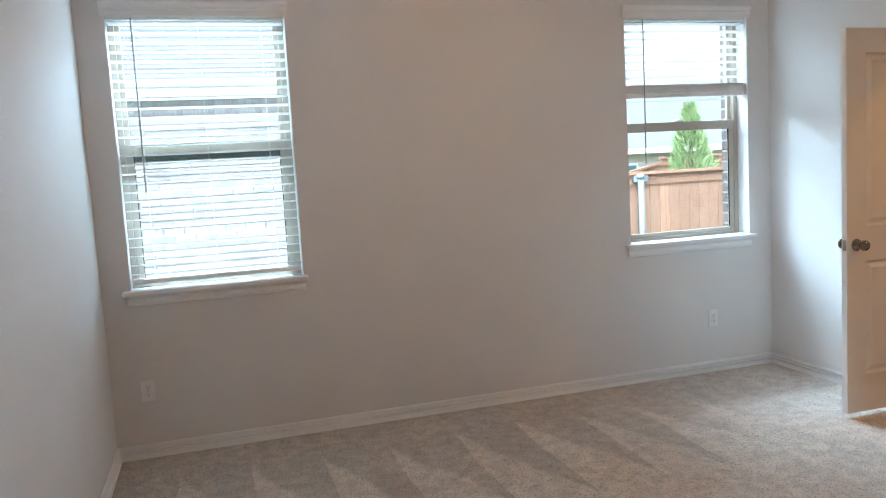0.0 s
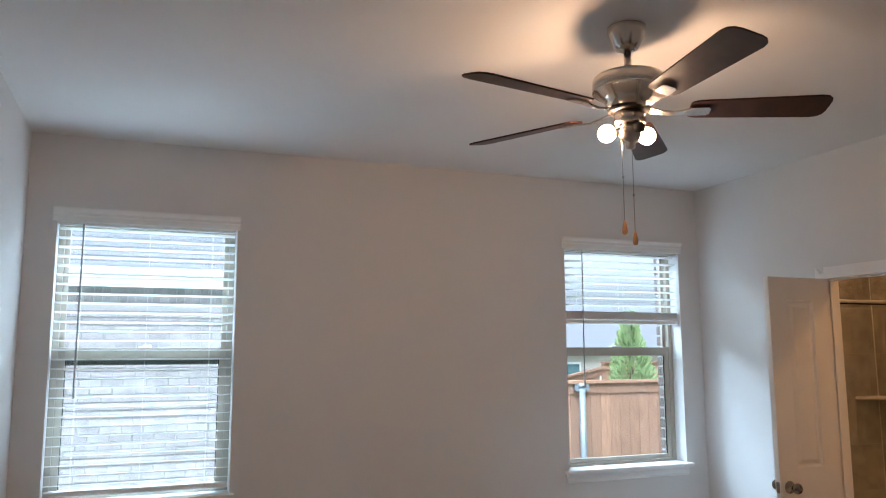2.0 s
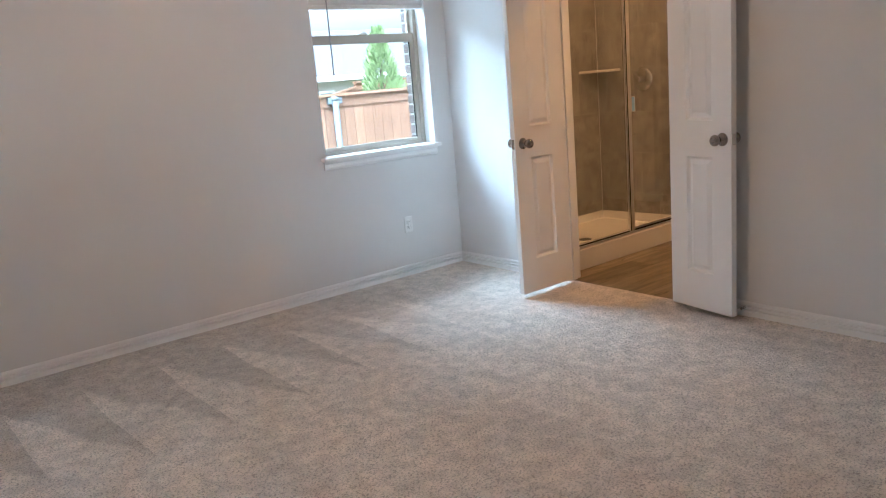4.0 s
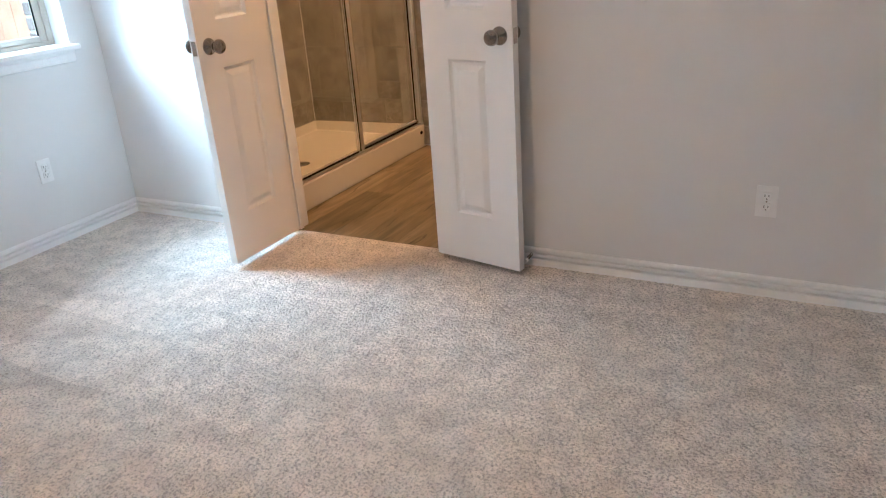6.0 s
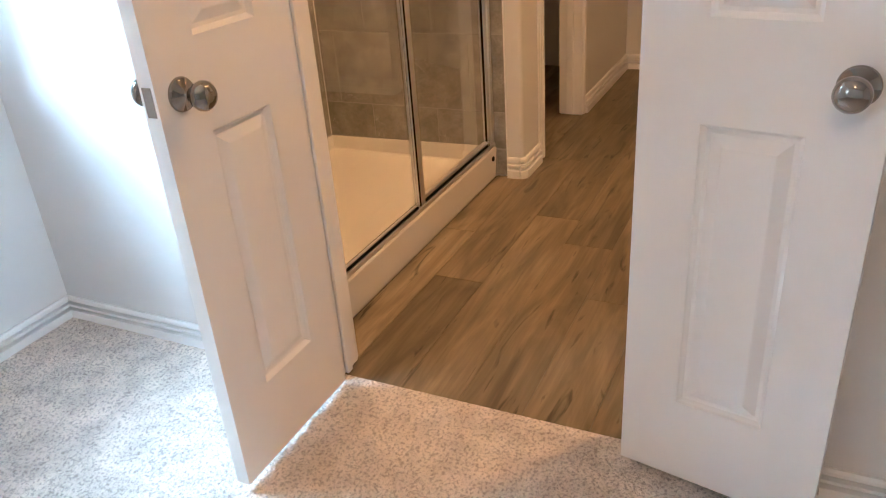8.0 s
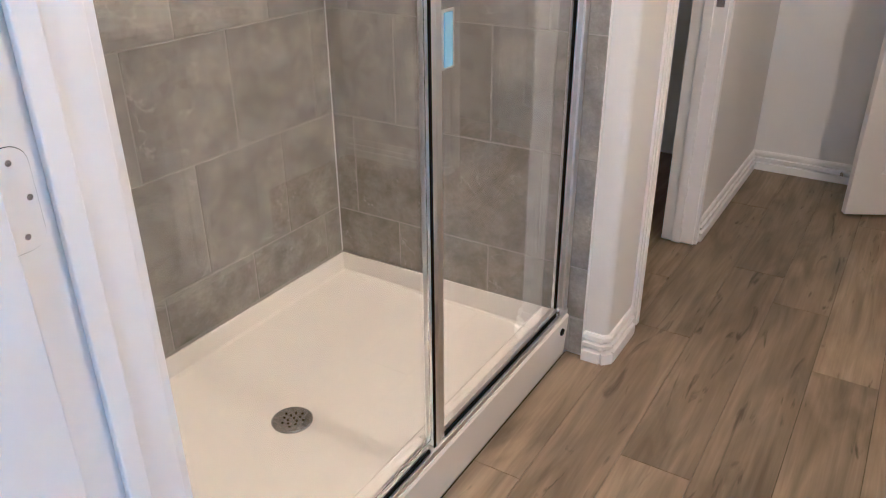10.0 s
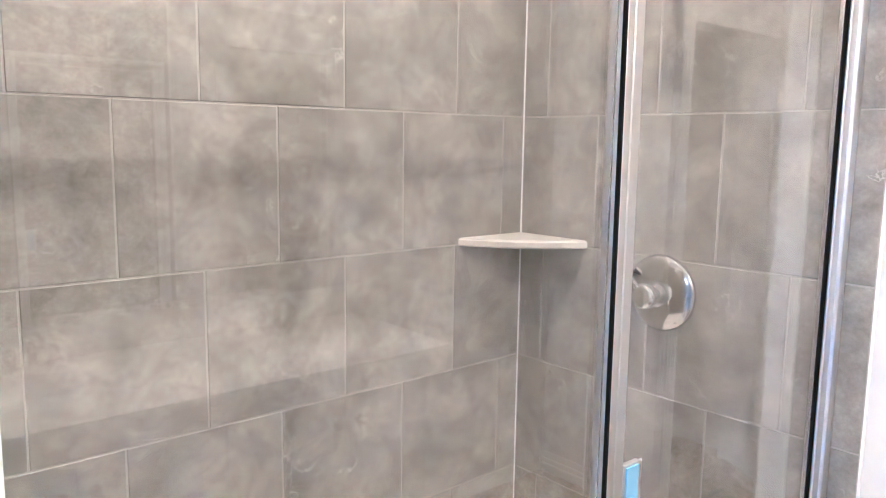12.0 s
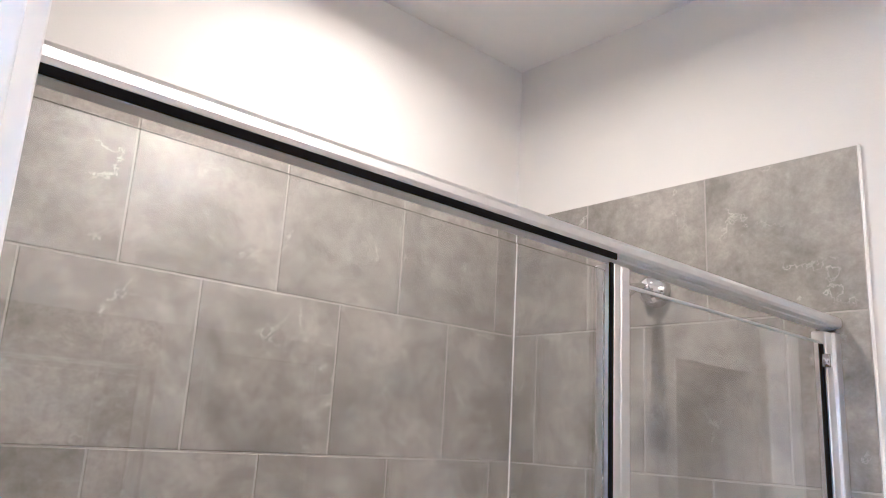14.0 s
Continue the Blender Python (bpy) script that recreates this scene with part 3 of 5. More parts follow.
def rounded_plate(x0, x1, z0, z1, r, y, thick):
    """A thin upright plate facing -y whose two corners at x1 are rounded."""
    line = [(x0, z0)]
    line += [(x1 - r + r * math.sin(a), z0 + r - r * math.cos(a)) for a in [math.pi / 2 * k / 6 for k in range(7)]]
    line += [(x1 - r + r * math.cos(a), z1 - r + r * math.sin(a)) for a in [math.pi / 2 * k / 6 for k in range(7)]]
    line += [(x0, z1)]
    bm = bmesh.new()
    front, back = [[bm.verts.new((x, yy, z)) for x, z in line] for yy in (y - thick, y + 0.001)]
    n = len(line)
    for k in range(n):
        bm.faces.new((front[k], front[(k + 1) % n], back[(k + 1) % n], back[k]))
    bm.faces.new(front)
    bm.faces.new(back)
    return bm


for z in (0.25, 1.097, 1.85):
    # a slightly larger black plate draws the shadow gap round the leaf
    gap = part("hinge_shadow_gap", rounded_plate(-0.018, 0.0108, z - 0.0451, z + 0.0451, 0.0160, DOOR_A, 0.0003), DARK, frame_bath, "dark plate drawn as the shaded gap round a painted hinge leaf")
    leaf = part("hinge_leaf", rounded_plate(-0.018, 0.0102, z - 0.0445, z + 0.0445, 0.0155, DOOR_A, 0.0012), TRIM, frame_bath, "white painted hinge leaf with rounded corners")
    for dx, dz in ((-0.006, 0.032), (0.004, 0.0), (-0.006, -0.032)):
        part("screw", lathe(((0.0, -0.0016), (0.0026, -0.0014), (0.003, -0.001)), 10, (dx, DOOR_A, z + dz), "y"), NICKEL, leaf)
casing("casing", "x", 0, -1, DOOR_B - 0.006, DOOR_A + 0.006, DOOR_H + 0.006, parent=frame_bath)
casing("casing", "x", TW, 1, DOOR_B - 0.006, DOOR_A + 0.006, DOOR_H + 0.006, width=0.055, parent=frame_bath)
part("strike_plate", box((0.010, -1.47, DOOR_H - 0.0025), (0.032, -1.52, DOOR_H + 0.001), 0.001), NICKEL, frame_bath)

frame_hall = thing("door_frame_2", "white painted door frame of a dark doorway", "door frame", kind="structure")
part("jamb", box((2.525, YP - 0.003, 0), (2.543, YP + 0.123, DOOR_H), 0.002), TRIM, frame_hall)
part("jamb", box((1.838, YP - 0.003, 0), (1.856, YP + 0.123, DOOR_H), 0.002), TRIM, frame_hall)
part("stop", box((2.513, YP + 0.045, 0), (2.525, YP + 0.080, DOOR_H - 0.001), 0.002), TRIM, frame_hall)
part("strike_plate", box((2.5225, YP + 0.012, 0.91), (2.527, YP + 0.040, 0.975), 0.001), NICKEL, frame_hall)
casing("casing", "y", YP, -1, 1.850, 2.531, DOOR_H, width=0.056, parent=frame_hall)
frame_far = thing("door_frame_3", "white painted door frame at the hall's end", "door frame", kind="structure")
part("jamb", box((2.815, -2.163, 0), (2.833, -2.037, DOOR_H), 0.002), TRIM, frame_far)
part("jamb", box((3.482, -2.163, 0), (3.500, -2.037, DOOR_H), 0.002), TRIM, frame_far)
casing("casing", "y", -2.04, 1, 2.827, 3.488, DOOR_H, parent=frame_far)


# ---- windows, blinds ----
def window(name, a, b):
    w = thing(name, "beige vinyl single-hung window in a plain painted reveal", "window", kind="structure")
    y0, y1 = 0.105, 0.165
    fr = 0.030
    part("frame", boxes(((a, y0, SILL), (a + fr, y1, HEAD)), ((b - fr, y0, SILL), (b, y1, HEAD)), ((a + fr, y0, SILL), (b - fr, y1, SILL + 0.022)),
                        ((a + fr, y0, HEAD - fr), (b - fr, y1, HEAD)), bevel=0.002), VINYL, w)
    ia, ib, mid = a + fr, b - fr, 1.650
    part("lower_sash", boxes(((ia, y0 + 0.008, SILL + 0.022), (ia + 0.036, y0 + 0.032, mid + 0.03)), ((ib - 0.036, y0 + 0.008, SILL + 0.022), (ib, y0 + 0.032, mid + 0.03)),
                             ((ia + 0.036, y0 + 0.009, SILL + 0.022), (ib - 0.036, y0 + 0.031, SILL + 0.050)),
                             ((ia + 0.036, y0 + 0.004, mid - 0.030), (ib - 0.036, y0 + 0.031, mid + 0.028)), bevel=0.003), VINYL, w)
    part("upper_sash", boxes(((ia, y0 + 0.034, mid - 0.030), (ia + 0.026, y0 + 0.056, HEAD - fr)), ((ib - 0.026, y0 + 0.034, mid - 0.030), (ib, y0 + 0.056, HEAD - fr)),
                             ((ia + 0.026, y0 + 0.035, mid - 0.028), (ib - 0.026, y0 + 0.055, mid + 0.010)),
                             ((ia + 0.026, y0 + 0.035, HEAD - fr - 0.026), (ib - 0.026, y0 + 0.055, HEAD - fr)), bevel=0.002), VINYL, w)
    for z0, z1, y, i in ((SILL + 0.050, mid - 0.030, y0 + 0.020, 0.036), (mid + 0.010, HEAD - fr - 0.026, y0 + 0.045, 0.026)):
        pane = part("pane", box((ia + i - 0.004, y - 0.002, z0 - 0.004), (ib - i + 0.004, y + 0.002, z1 + 0.004)), WINGLASS, w)
        pane.visible_shadow = False
    part("gasket", boxes(((ib - 0.039, y0 + 0.0095, SILL + 0.0505), (ib - 0.0362, y0 + 0.0205, mid - 0.0305)), ((ia + 0.0362, y0 + 0.0095, SILL + 0.0505), (ia + 0.039, y0 + 0.0205, mid - 0.0305))), DARK, w)
    m = (a + b) / 2
    part("sash_lock", boxes(((m - 0.035, y0 + 0.006, mid + 0.028), (m + 0.035, y0 + 0.028, mid + 0.035)), ((m - 0.012, y0 + 0.002, mid + 0.035), (m + 0.03, y0 + 0.020, mid + 0.043)), bevel=0.002), PLASTIC, w)
    part("window_sill", box((a - 0.040, -0.052, SILL - 0.022), (b + 0.022, 0.000, SILL + 0.003), 0.006), TRIM, w)
    part("sill_board", box((a + 0.001, 0.000, SILL - 0.022), (b - 0.001, 0.105, SILL + 0.0025)), TRIM, w)
    part("apron", swept(((0, 0), (0.012, 0.004), (0.016, 0.020), (0.011, 0.040), (0.019, 0.052), (0.019, 0.058), (0, 0.058)), (a - 0.022, 0, SILL - 0.080), (b + 0.006, 0, SILL - 0.080), (0, -1, 0)), TRIM, w)
    return w


def slat(a, b, z, y, depth, tilt):
    """One crowned slat, 2.5 mm thick."""
    bm = bmesh.new()
    n, rows = 4, []
    for s in (0.00125, -0.00125):
        for k in range(n + 1):
            u = (k / n - 0.5) * depth
            crown = 0.0022 * (1 - (2 * k / n - 1) ** 2)
            yy, zz = u * math.cos(tilt) - (crown + s) * math.sin(tilt), u * math.sin(tilt) + (crown + s) * math.cos(tilt)
            rows.append([bm.verts.new((x, y + yy, z + zz)) for x in (a, b)])
    top, bot = rows[: n + 1], rows[n + 1:]
    ring = top + bot[::-1]
    for k in range(len(ring)):
        u, v = ring[k], ring[(k + 1) % len(ring)]
        bm.faces.new((u[0], u[1], v[1], v[0]))
    bm.faces.new([r[0] for r in ring])
    bm.faces.new([r[1] for r in ring])
    return bm


def blind(a, b, bottom, label, wand_x):
    t = thing("window_blind", label, "blind")
    y, pitch, depth = 0.045, 0.0485, 0.050
    part("headrail", box((a + 0.006, 0.015, 2.315), (b - 0.006, 0.072, HEAD - 0.002), 0.002), SLAT, t)
    part("valance", swept(((0, 0.004), (0.010, 0.0), (0.014, 0.004), (0.014, 0.030), (0.018, 0.036), (0.018, 0.050), (0.026, 0.060), (0.030, 0.070), (0.030, 0.076), (0, 0.076)), (a - 0.020, -0.004, 2.322), (b + 0.012, -0.004, 2.322), (0, -1, 0)), SLAT, t)
    part("valance_return", box((a - 0.020, -0.006, 2.326), (a - 0.008, 0.0, 2.396)), SLAT, t)
    part("valance_return", box((b, -0.006, 2.326), (b + 0.012, 0.0, 2.396)), SLAT, t)
    z, count = 2.296, 0
    lowest = bottom + (0.072 if bottom > 1.5 else 0.045)
    while z > lowest:
        part("slat", slat(a + 0.008, b - 0.008, z, y, depth, radians(-8)), SLAT, t)
        z -= pitch
        count += 1
    left = 27 - count
    z = bottom + 0.030
    for k in range(max(0, min(left, 14))):
        part("slat", slat(a + 0.008, b - 0.008, z + 0.0034 * k, y + 0.001 * (k % 3 - 1), depth, radians(1)), SLAT, t)
    part("bottom_rail", box((a + 0.008, y - 0.027, bottom), (b - 0.008, y + 0.027, bottom + 0.026), 0.005), SLAT, t)
    for f in (0.14, 0.5, 0.86):
        x = a + (b - a) * f
        for yy in (y - 0.028, y + 0.028):
            part("ladder_cord", tube(((x, yy, 2.32), (x, yy, bottom + 0.01)), 0.0009, 5), CORD, t)
    part("tilt_wand", tube(((wand_x, -0.001 + 0.006, 2.318), (wand_x, 0.003, 2.25), (wand_x - 0.004, 0.003, 1.417)), 0.0042, 8), WAND, t, "grey plastic tilt wand", True)
    return t


w = window("window_1", *WINDOWS[0])
part("screen_rail", box((WINDOWS[0][0] + 0.060, 0.168, 1.585), (WINDOWS[0][1] - 0.060, 0.176, 1.662)), material("dark_green_screen_frame", (0.09, 0.115, 0.105), 0.5), w, "dark green screen frame")
window("window_2", *WINDOWS[1])
blind(*WINDOWS[0], 0.935, "white faux-wood blind, fully lowered with open slats", -3.945)
blind(*WINDOWS[1], 1.832, "white faux-wood blind, half raised with stacked slats", -0.945)


# ---- doors ----
def panel_face(bm, w, h, panels, y, sign):
    """One moulded face of a door: flat stiles and rails round raised panels."""
    def quad(u0, z0, u1, z1):
        bm.faces.new([bm.verts.new((u, y, z)) for u, z in ((u0, z0), (u1, z0), (u1, z1), (u0, z1))])

    u0, u1 = panels[0][0], panels[0][2]
    quad(0, 0, u0, h)
    quad(u1, 0, w, h)
    z = 0
    for p in panels:
        quad(u0, z, u1, p[1])
        z = p[3]
    quad(u0, z, u1, h)
    for a, b, c, d in panels:
        rings = []
        for inset, depth in ((0, 0), (0.003, 0.005), (0.009, 0.012), (0.017, 0.013), (0.038, 0.003), (0.041, 0.002)):
            rings.append([bm.verts.new((u, y - sign * depth, v)) for u, v in ((a + inset, b + inset), (c - inset, b + inset), (c - inset, d - inset), (a + inset, d - inset))])
        for r, s in zip(rings, rings[1:]):
            for k in range(4):
                bm.faces.new((r[k], r[(k + 1) % 4], s[(k + 1) % 4], s[k]))
        bm.faces.new(rings[-1])


def door_leaf(w, h, t, panels):
    bm = bmesh.new()
    panel_face(bm, w, h, panels, 0.0, -1)
    panel_face(bm, w, h, panels, t, 1)
    for u in (0, w):
        bm.faces.new([bm.verts.new(p) for p in ((u, 0, 0), (u, t, 0), (u, t, h), (u, 0, h))])
    for z in (0, h):
        bm.faces.new([bm.verts.new(p) for p in ((0, 0, z), (w, 0, z), (w, t, z), (0, t, z))])
    bmesh.ops.remove_doubles(bm, verts=bm.verts, dist=1e-5)
    return bm


def knob(parent, u, z, y, sign, label="satin nickel round door knob"):
    prof = ((0.0, 0.0), (0.033, 0.0), (0.033, 0.004), (0.030, 0.009), (0.013, 0.013), (0.011, 0.030), (0.016, 0.036), (0.025, 0.042), (0.0285, 0.052), (0.0275, 0.061), (0.021, 0.069), (0.010, 0.073), (0.0, 0.0735))
    ob = part("door_knob", lathe([(r, sign * a) for r, a in prof], 28, (u, y, z), "y"), POLISHED, parent, label, True)
    return ob


def hinged_door(name, label, at, turn, w, panels, knob_u, knob_z=0.915, hinge_side=0.0, t=0.035, h=2.030):
    """The leaf's hinge edge is its local u = 0; its thickness runs along local +y."""
    d = thing(name, label, "door", kind="structure")
    part("leaf", door_leaf(w, h, t, panels), DOOR, d)
    knob(d, knob_u, knob_z, 0.0, -1)
    knob(d, knob_u, knob_z, t, 1)
    part("latch_plate", box((w - 0.0015, t / 2 - 0.011, knob_z - 0.028), (w + 0.0015, t / 2 + 0.011, knob_z + 0.028), 0.001), NICKEL, d)
    for z in (0.23, 1.028, 1.83):
        part("hinge", lathe(((0.006, z - 0.045), (0.006, z + 0.045)), 12, (-0.004, hinge_side, 0)), TRIM, d)
    d.matrix_world = pose(*at, 0, 0, turn)
    return d


# open square to the wall; its inner face looks towards the other leaf
hinged_door("door_1", "white moulded two-panel narrow door, standing open", (-0.034, -1.076, 0.022), 180, 0.427, ((0.117, 0.205, 0.303, 0.820), (0.117, 1.005, 0.303, 1.905)), 0.365, 0.910, 0.0)
# folded back almost flat against the wall
bx, by = -0.137 + 0.060, -2.286 + 1.882
hinged_door("door_2", "white moulded two-panel narrow door, folded back", (-0.060, -1.882, 0.018), math.degrees(math.atan2(by, bx)), 0.411, ((0.118, 0.203, 0.292, 0.820), (0.118, 1.005, 0.292, 1.905)), 0.357, 0.912, 0.035)
hinged_door("door_3", "white moulded panel door, standing half open", (3.478, -2.050, 0.004), math.degrees(math.atan2(0.524, -0.291)), 0.600,
            ((0.115, 0.185, 0.490, 0.835), (0.115, 1.020, 0.490, 1.915)), 0.555, 0.93, 0.0)

# ---- bedroom things ----
def outlet(at, turn):
    """A duplex socket with its plate; built facing -y."""
    o = thing("wall_outlet", "white duplex wall outlet with cover plate", "outlet", group="wall outlets")
    part("cover_plate", box((-0.035, -0.006, -0.057), (0.035, 0.0, 0.057), 0.003), PLASTIC, o)
    for dz in (0.0195, -0.0195):
        face = part("receptacle", box((-0.0165, -0.0085, dz - 0.0145), (0.0165, -0.004, dz + 0.0145), 0.004), PLASTIC, o)
        for u, hh in ((-0.0065, 0.0045), (0.0065, 0.0035)):
            part("slot", box((u - 0.0012, -0.0092, dz + 0.002 - hh), (u + 0.0012, -0.0080, dz + 0.002 + hh)), DARK, face)
        part("slot", lathe(((0.0022, -0.0092), (0.0022, -0.0080)), 10, (0, 0, dz - 0.009), "y"), DARK, face)
    part("screw", lathe(((0.003, -0.0072), (0.003, -0.005)), 12, (0, 0, 0), "y"), NICKEL, o)
    o.matrix_world = pose(*at, 0, 0, turn)
    return o


outlet((-4.035, 0, 0.363), 0)
outlet((-0.477, 0, 0.361), 0)
outlet((0, -3.155, 0.353), -90)

stop = thing("door_stop", "spring door stop with a white tip on the baseboard", "door stop", (-0.016, -2.292, 0.046))
part("spring", tube([(-0.016 - 0.0011 * k, -2.292 + 0.006 * math.cos(k * 0.9), 0.046 + 0.006 * math.sin(k * 0.9)) for k in range(55)], 0.0014, 6), NICKEL, stop, "", True)
part("tip", lathe(((0.008, -0.092), (0.009, -0.086), (0.009, -0.076)), 12, (0, -2.292, 0.046), "x"), PLASTIC, stop)


copy_thing(stop, pose(XH - 0.018, -1.475, 0.040))


def ceiling_fan(cx, cy, first):
    f = thing("ceiling_fan", "brushed nickel ceiling fan with five dark wood blades", "ceiling fan", (cx, cy, H))
    c = (cx, cy, 0)
    part("canopy", lathe(((0.0, H), (0.068, H), (0.068, H - 0.010), (0.063, H - 0.028), (0.049, H - 0.062), (0.038, H - 0.080), (0.026, H - 0.084), (0, H - 0.084)), 40, c), NICKEL, f, "", True)
    part("downrod", lathe(((0.013, H - 0.085), (0.013, 2.612)), 20, c), NICKEL, f, "", True)
    part("motor_housing", lathe(((0.0, 2.622), (0.022, 2.622), (0.026, 2.610), (0.108, 2.606), (0.120, 2.600), (0.1245, 2.590), (0.1245, 2.552), (0.120, 2.545), (0.098, 2.530), (0.084, 2.512), (0.078, 2.490), (0, 2.490)), 56, c), NICKEL, f, "", True)
    part("housing_band", lathe(((0.1250, 2.556), (0.1268, 2.553), (0.1268, 2.548), (0.1250, 2.546)), 56, c), NICKEL, f, "", True)
    part("flywheel", lathe(((0.0, 2.488), (0.072, 2.490), (0.072, 2.476), (0, 2.474)), 40, c), BAKELITE, f, "", True)
    part("switch_housing", lathe(((0.0, 2.476), (0.046, 2.476), (0.055, 2.468), (0.055, 2.438), (0.050, 2.430), (0.0, 2.430)), 40, c), NICKEL, f, "", True)
    kit = part("light_kit", lathe(((0.0, 2.430), (0.034, 2.430), (0.040, 2.412), (0.040, 2.390), (0.030, 2.372), (0.016, 2.364), (0.016, 2.346), (0.0, 2.342)), 32, c), NICKEL, f, "", True)
    for k, az in enumerate((-85, 10, 150)):
        d = Vector((math.cos(radians(az)), math.sin(radians(az)), -0.22)).normalized()
        o = Vector((cx, cy, 2.420))
        part("socket", tube((o + d * 0.030, o + d * 0.040, o + d * 0.062), 0.0175, 18), BAKELITE if k == 0 else NICKEL, kit, "black empty socket" if k == 0 else "", True)
        if k:
            bm = bmesh.new()
            bmesh.ops.create_uvsphere(bm, u_segments=24, v_segments=16, radius=0.031)
            bmesh.ops.translate(bm, verts=bm.verts, vec=o + d * 0.082)
            part("bulb", bm, BULB, kit, "lit warm-white round bulb", True)
    right = Vector((0.82, -0.57, 0))
    for u, z0, z1 in ((-0.030, 2.424, 2.068), (0.004, 2.332, 2.030)):
        p = Vector((cx, cy, 0)) + right * u
        chain = part("pull_chain", tube(((p.x, p.y, z0), (p.x, p.y, z1 + 0.02)), 0.0016, 6), NICKEL, f)
        part("bead", lathe(((0.0, -0.005), (0.004, -0.003), (0.004, 0.003), (0.0, 0.005)), 10, (p.x, p.y, (z0 + z1) / 2)), NICKEL, chain)
        part("pull_knob", lathe(((0.0, 0.024), (0.004, 0.023), (0.006, 0.012), (0.0095, -0.004), (0.0095, -0.016), (0.006, -0.023), (0.0, -0.024)), 16, (p.x, p.y, z1)), KNOBWOOD, chain, "turned wooden pull", True)
    pitch = radians(-13)
    for k in range(5):
        az = radians(first + 72 * k)
        d, s = Vector((math.cos(az), math.sin(az), 0)), Vector((-math.sin(az), math.cos(az), 0))
        tilt = s * math.cos(pitch) + Vector((0, 0, 1)) * math.sin(pitch)
        up = d.cross(tilt)
        o = Vector((cx, cy, 2.482))
        outline = []
        for r, hw in ((0.205, 0.036), (0.212, 0.047), (0.232, 0.054), (0.45, 0.062), (0.632, 0.069), (0.656, 0.064), (0.671, 0.050)):
            outline.append((r, hw))
        loop = [(r, -hw) for r, hw in outline] + [(0.676, -0.03), (0.676, 0.03)] + [(r, hw) for r, hw in outline[::-1]]
        bm = bmesh.new()
        rings = [[bm.verts.new(o + d * r + tilt * v + up * e) for r, v in loop] for e in (-0.003, 0.003)]
        n = len(loop)
        for j in range(n):
            bm.faces.new((rings[0][j], rings[0][(j + 1) % n], rings[1][(j + 1) % n], rings[1][j]))
        bm.faces.new(rings[0])
        bm.faces.new(rings[1])
        blade = part("blade", bm, BLADE, f, "dark walnut-stained blade")
        bm = bmesh.new()
        line = ((0.070, 0.000, 0.016), (0.110, -0.010, 0.012), (0.150, -0.016, 0.012), (0.190, -0.012, 0.016), (0.215, -0.008, 0.026), (0.265, -0.007, 0.026), (0.275, -0.007, 0.016))
        rings = []
        for r, e, hw in line:
            rings.append([bm.verts.new(o + d * r + tilt * v + up * (e + q)) for v, q in ((-hw, -0.004), (hw, -0.004), (hw, 0.003), (-hw, 0.003))])
        for u, v in zip(rings, rings[1:]):
            for j in range(4):
                bm.faces.new((u[j], u[(j + 1) % 4], v[(j + 1) % 4], v[j]))
        bm.faces.new(rings[0])
        bm.faces.new(rings[-1])
        part("blade_arm", bm, NICKEL, f)
    return f


ceiling_fan(-2.076, -2.170, 47)

# ---- bathroom: shower ----
pan = thing("shower_pan", "white acrylic shower pan with a raised curb", "shower pan", (0.8, -0.5, 0))
PX0, PX1, PY0, PY1, LIP, CURB = TW + 0.012, XE - 0.002, -0.940, YB - 0.002, 0.122, 0.137
DX, DY = 0.831, -0.482


def ring(bm, x0, y0, x1, y1, z, back=None):
    """A level loop; its back edge may lie at another height than the curb."""
    k = z if back is None else back
    return [bm.verts.new(p) for p in ((x0, y0, z), (x1, y0, z), (x1, y1, k), (x0, y1, k))]


bm = bmesh.new()
loops = [ring(bm, PX0, PY0 + 0.010, PX1, PY1, -0.011), ring(bm, PX0, PY0, PX1, PY1, CURB - 0.010, LIP - 0.010), ring(bm, PX0 + 0.003, PY0 + 0.004, PX1 - 0.003, PY1 - 0.003, CURB - 0.002, LIP - 0.002),
         ring(bm, PX0 + 0.008, PY0 + 0.012, PX1 - 0.008, PY1 - 0.008, CURB, LIP), ring(bm, PX0 + 0.011, PY0 + 0.088, PX1 - 0.011, PY1 - 0.011, CURB, LIP),
         ring(bm, PX0 + 0.015, PY0 + 0.095, PX1 - 0.013, PY1 - 0.013, CURB - 0.006, LIP - 0.006), ring(bm, PX0 + 0.022, PY0 + 0.106, PX1 - 0.020, PY1 - 0.020, 0.064),
         ring(bm, PX0 + 0.030, PY0 + 0.116, PX1 - 0.028, PY1 - 0.028, 0.058), ring(bm, DX - 0.052, DY - 0.052, DX + 0.052, DY + 0.052, 0.046)]
for u, v in zip(loops, loops[1:]):
    for k in range(4):
        bm.faces.new((u[k], u[(k + 1) % 4], v[(k + 1) % 4], v[k]))
bm.faces.new(loops[-1])
part("basin", bm, ACRYLIC, pan)
drain = part("drain", lathe(((0.0, 0.046), (0.054, 0.046), (0.055, 0.049), (0.050, 0.0515), (0.0, 0.050)), 36, (DX, DY, 0)), CHROME, pan, "round chrome drain cover with holes", True)
for k in range(14):
    a = 2.399 * k
    r = 0.009 * math.sqrt(k + 0.6)
    part("drain_hole", lathe(((0.0032, 0.0500), (0.0032, 0.0522)), 8, (DX + r * math.cos(a), DY + r * math.sin(a), 0)), DARK, drain)
part("plug", lathe(((0.0, -0.9425), (0.011, -0.9425), (0.012, -0.938)), 18, (1.530, 0, 0.090), "y"), DARK, pan, "dark oval plug in the curb")

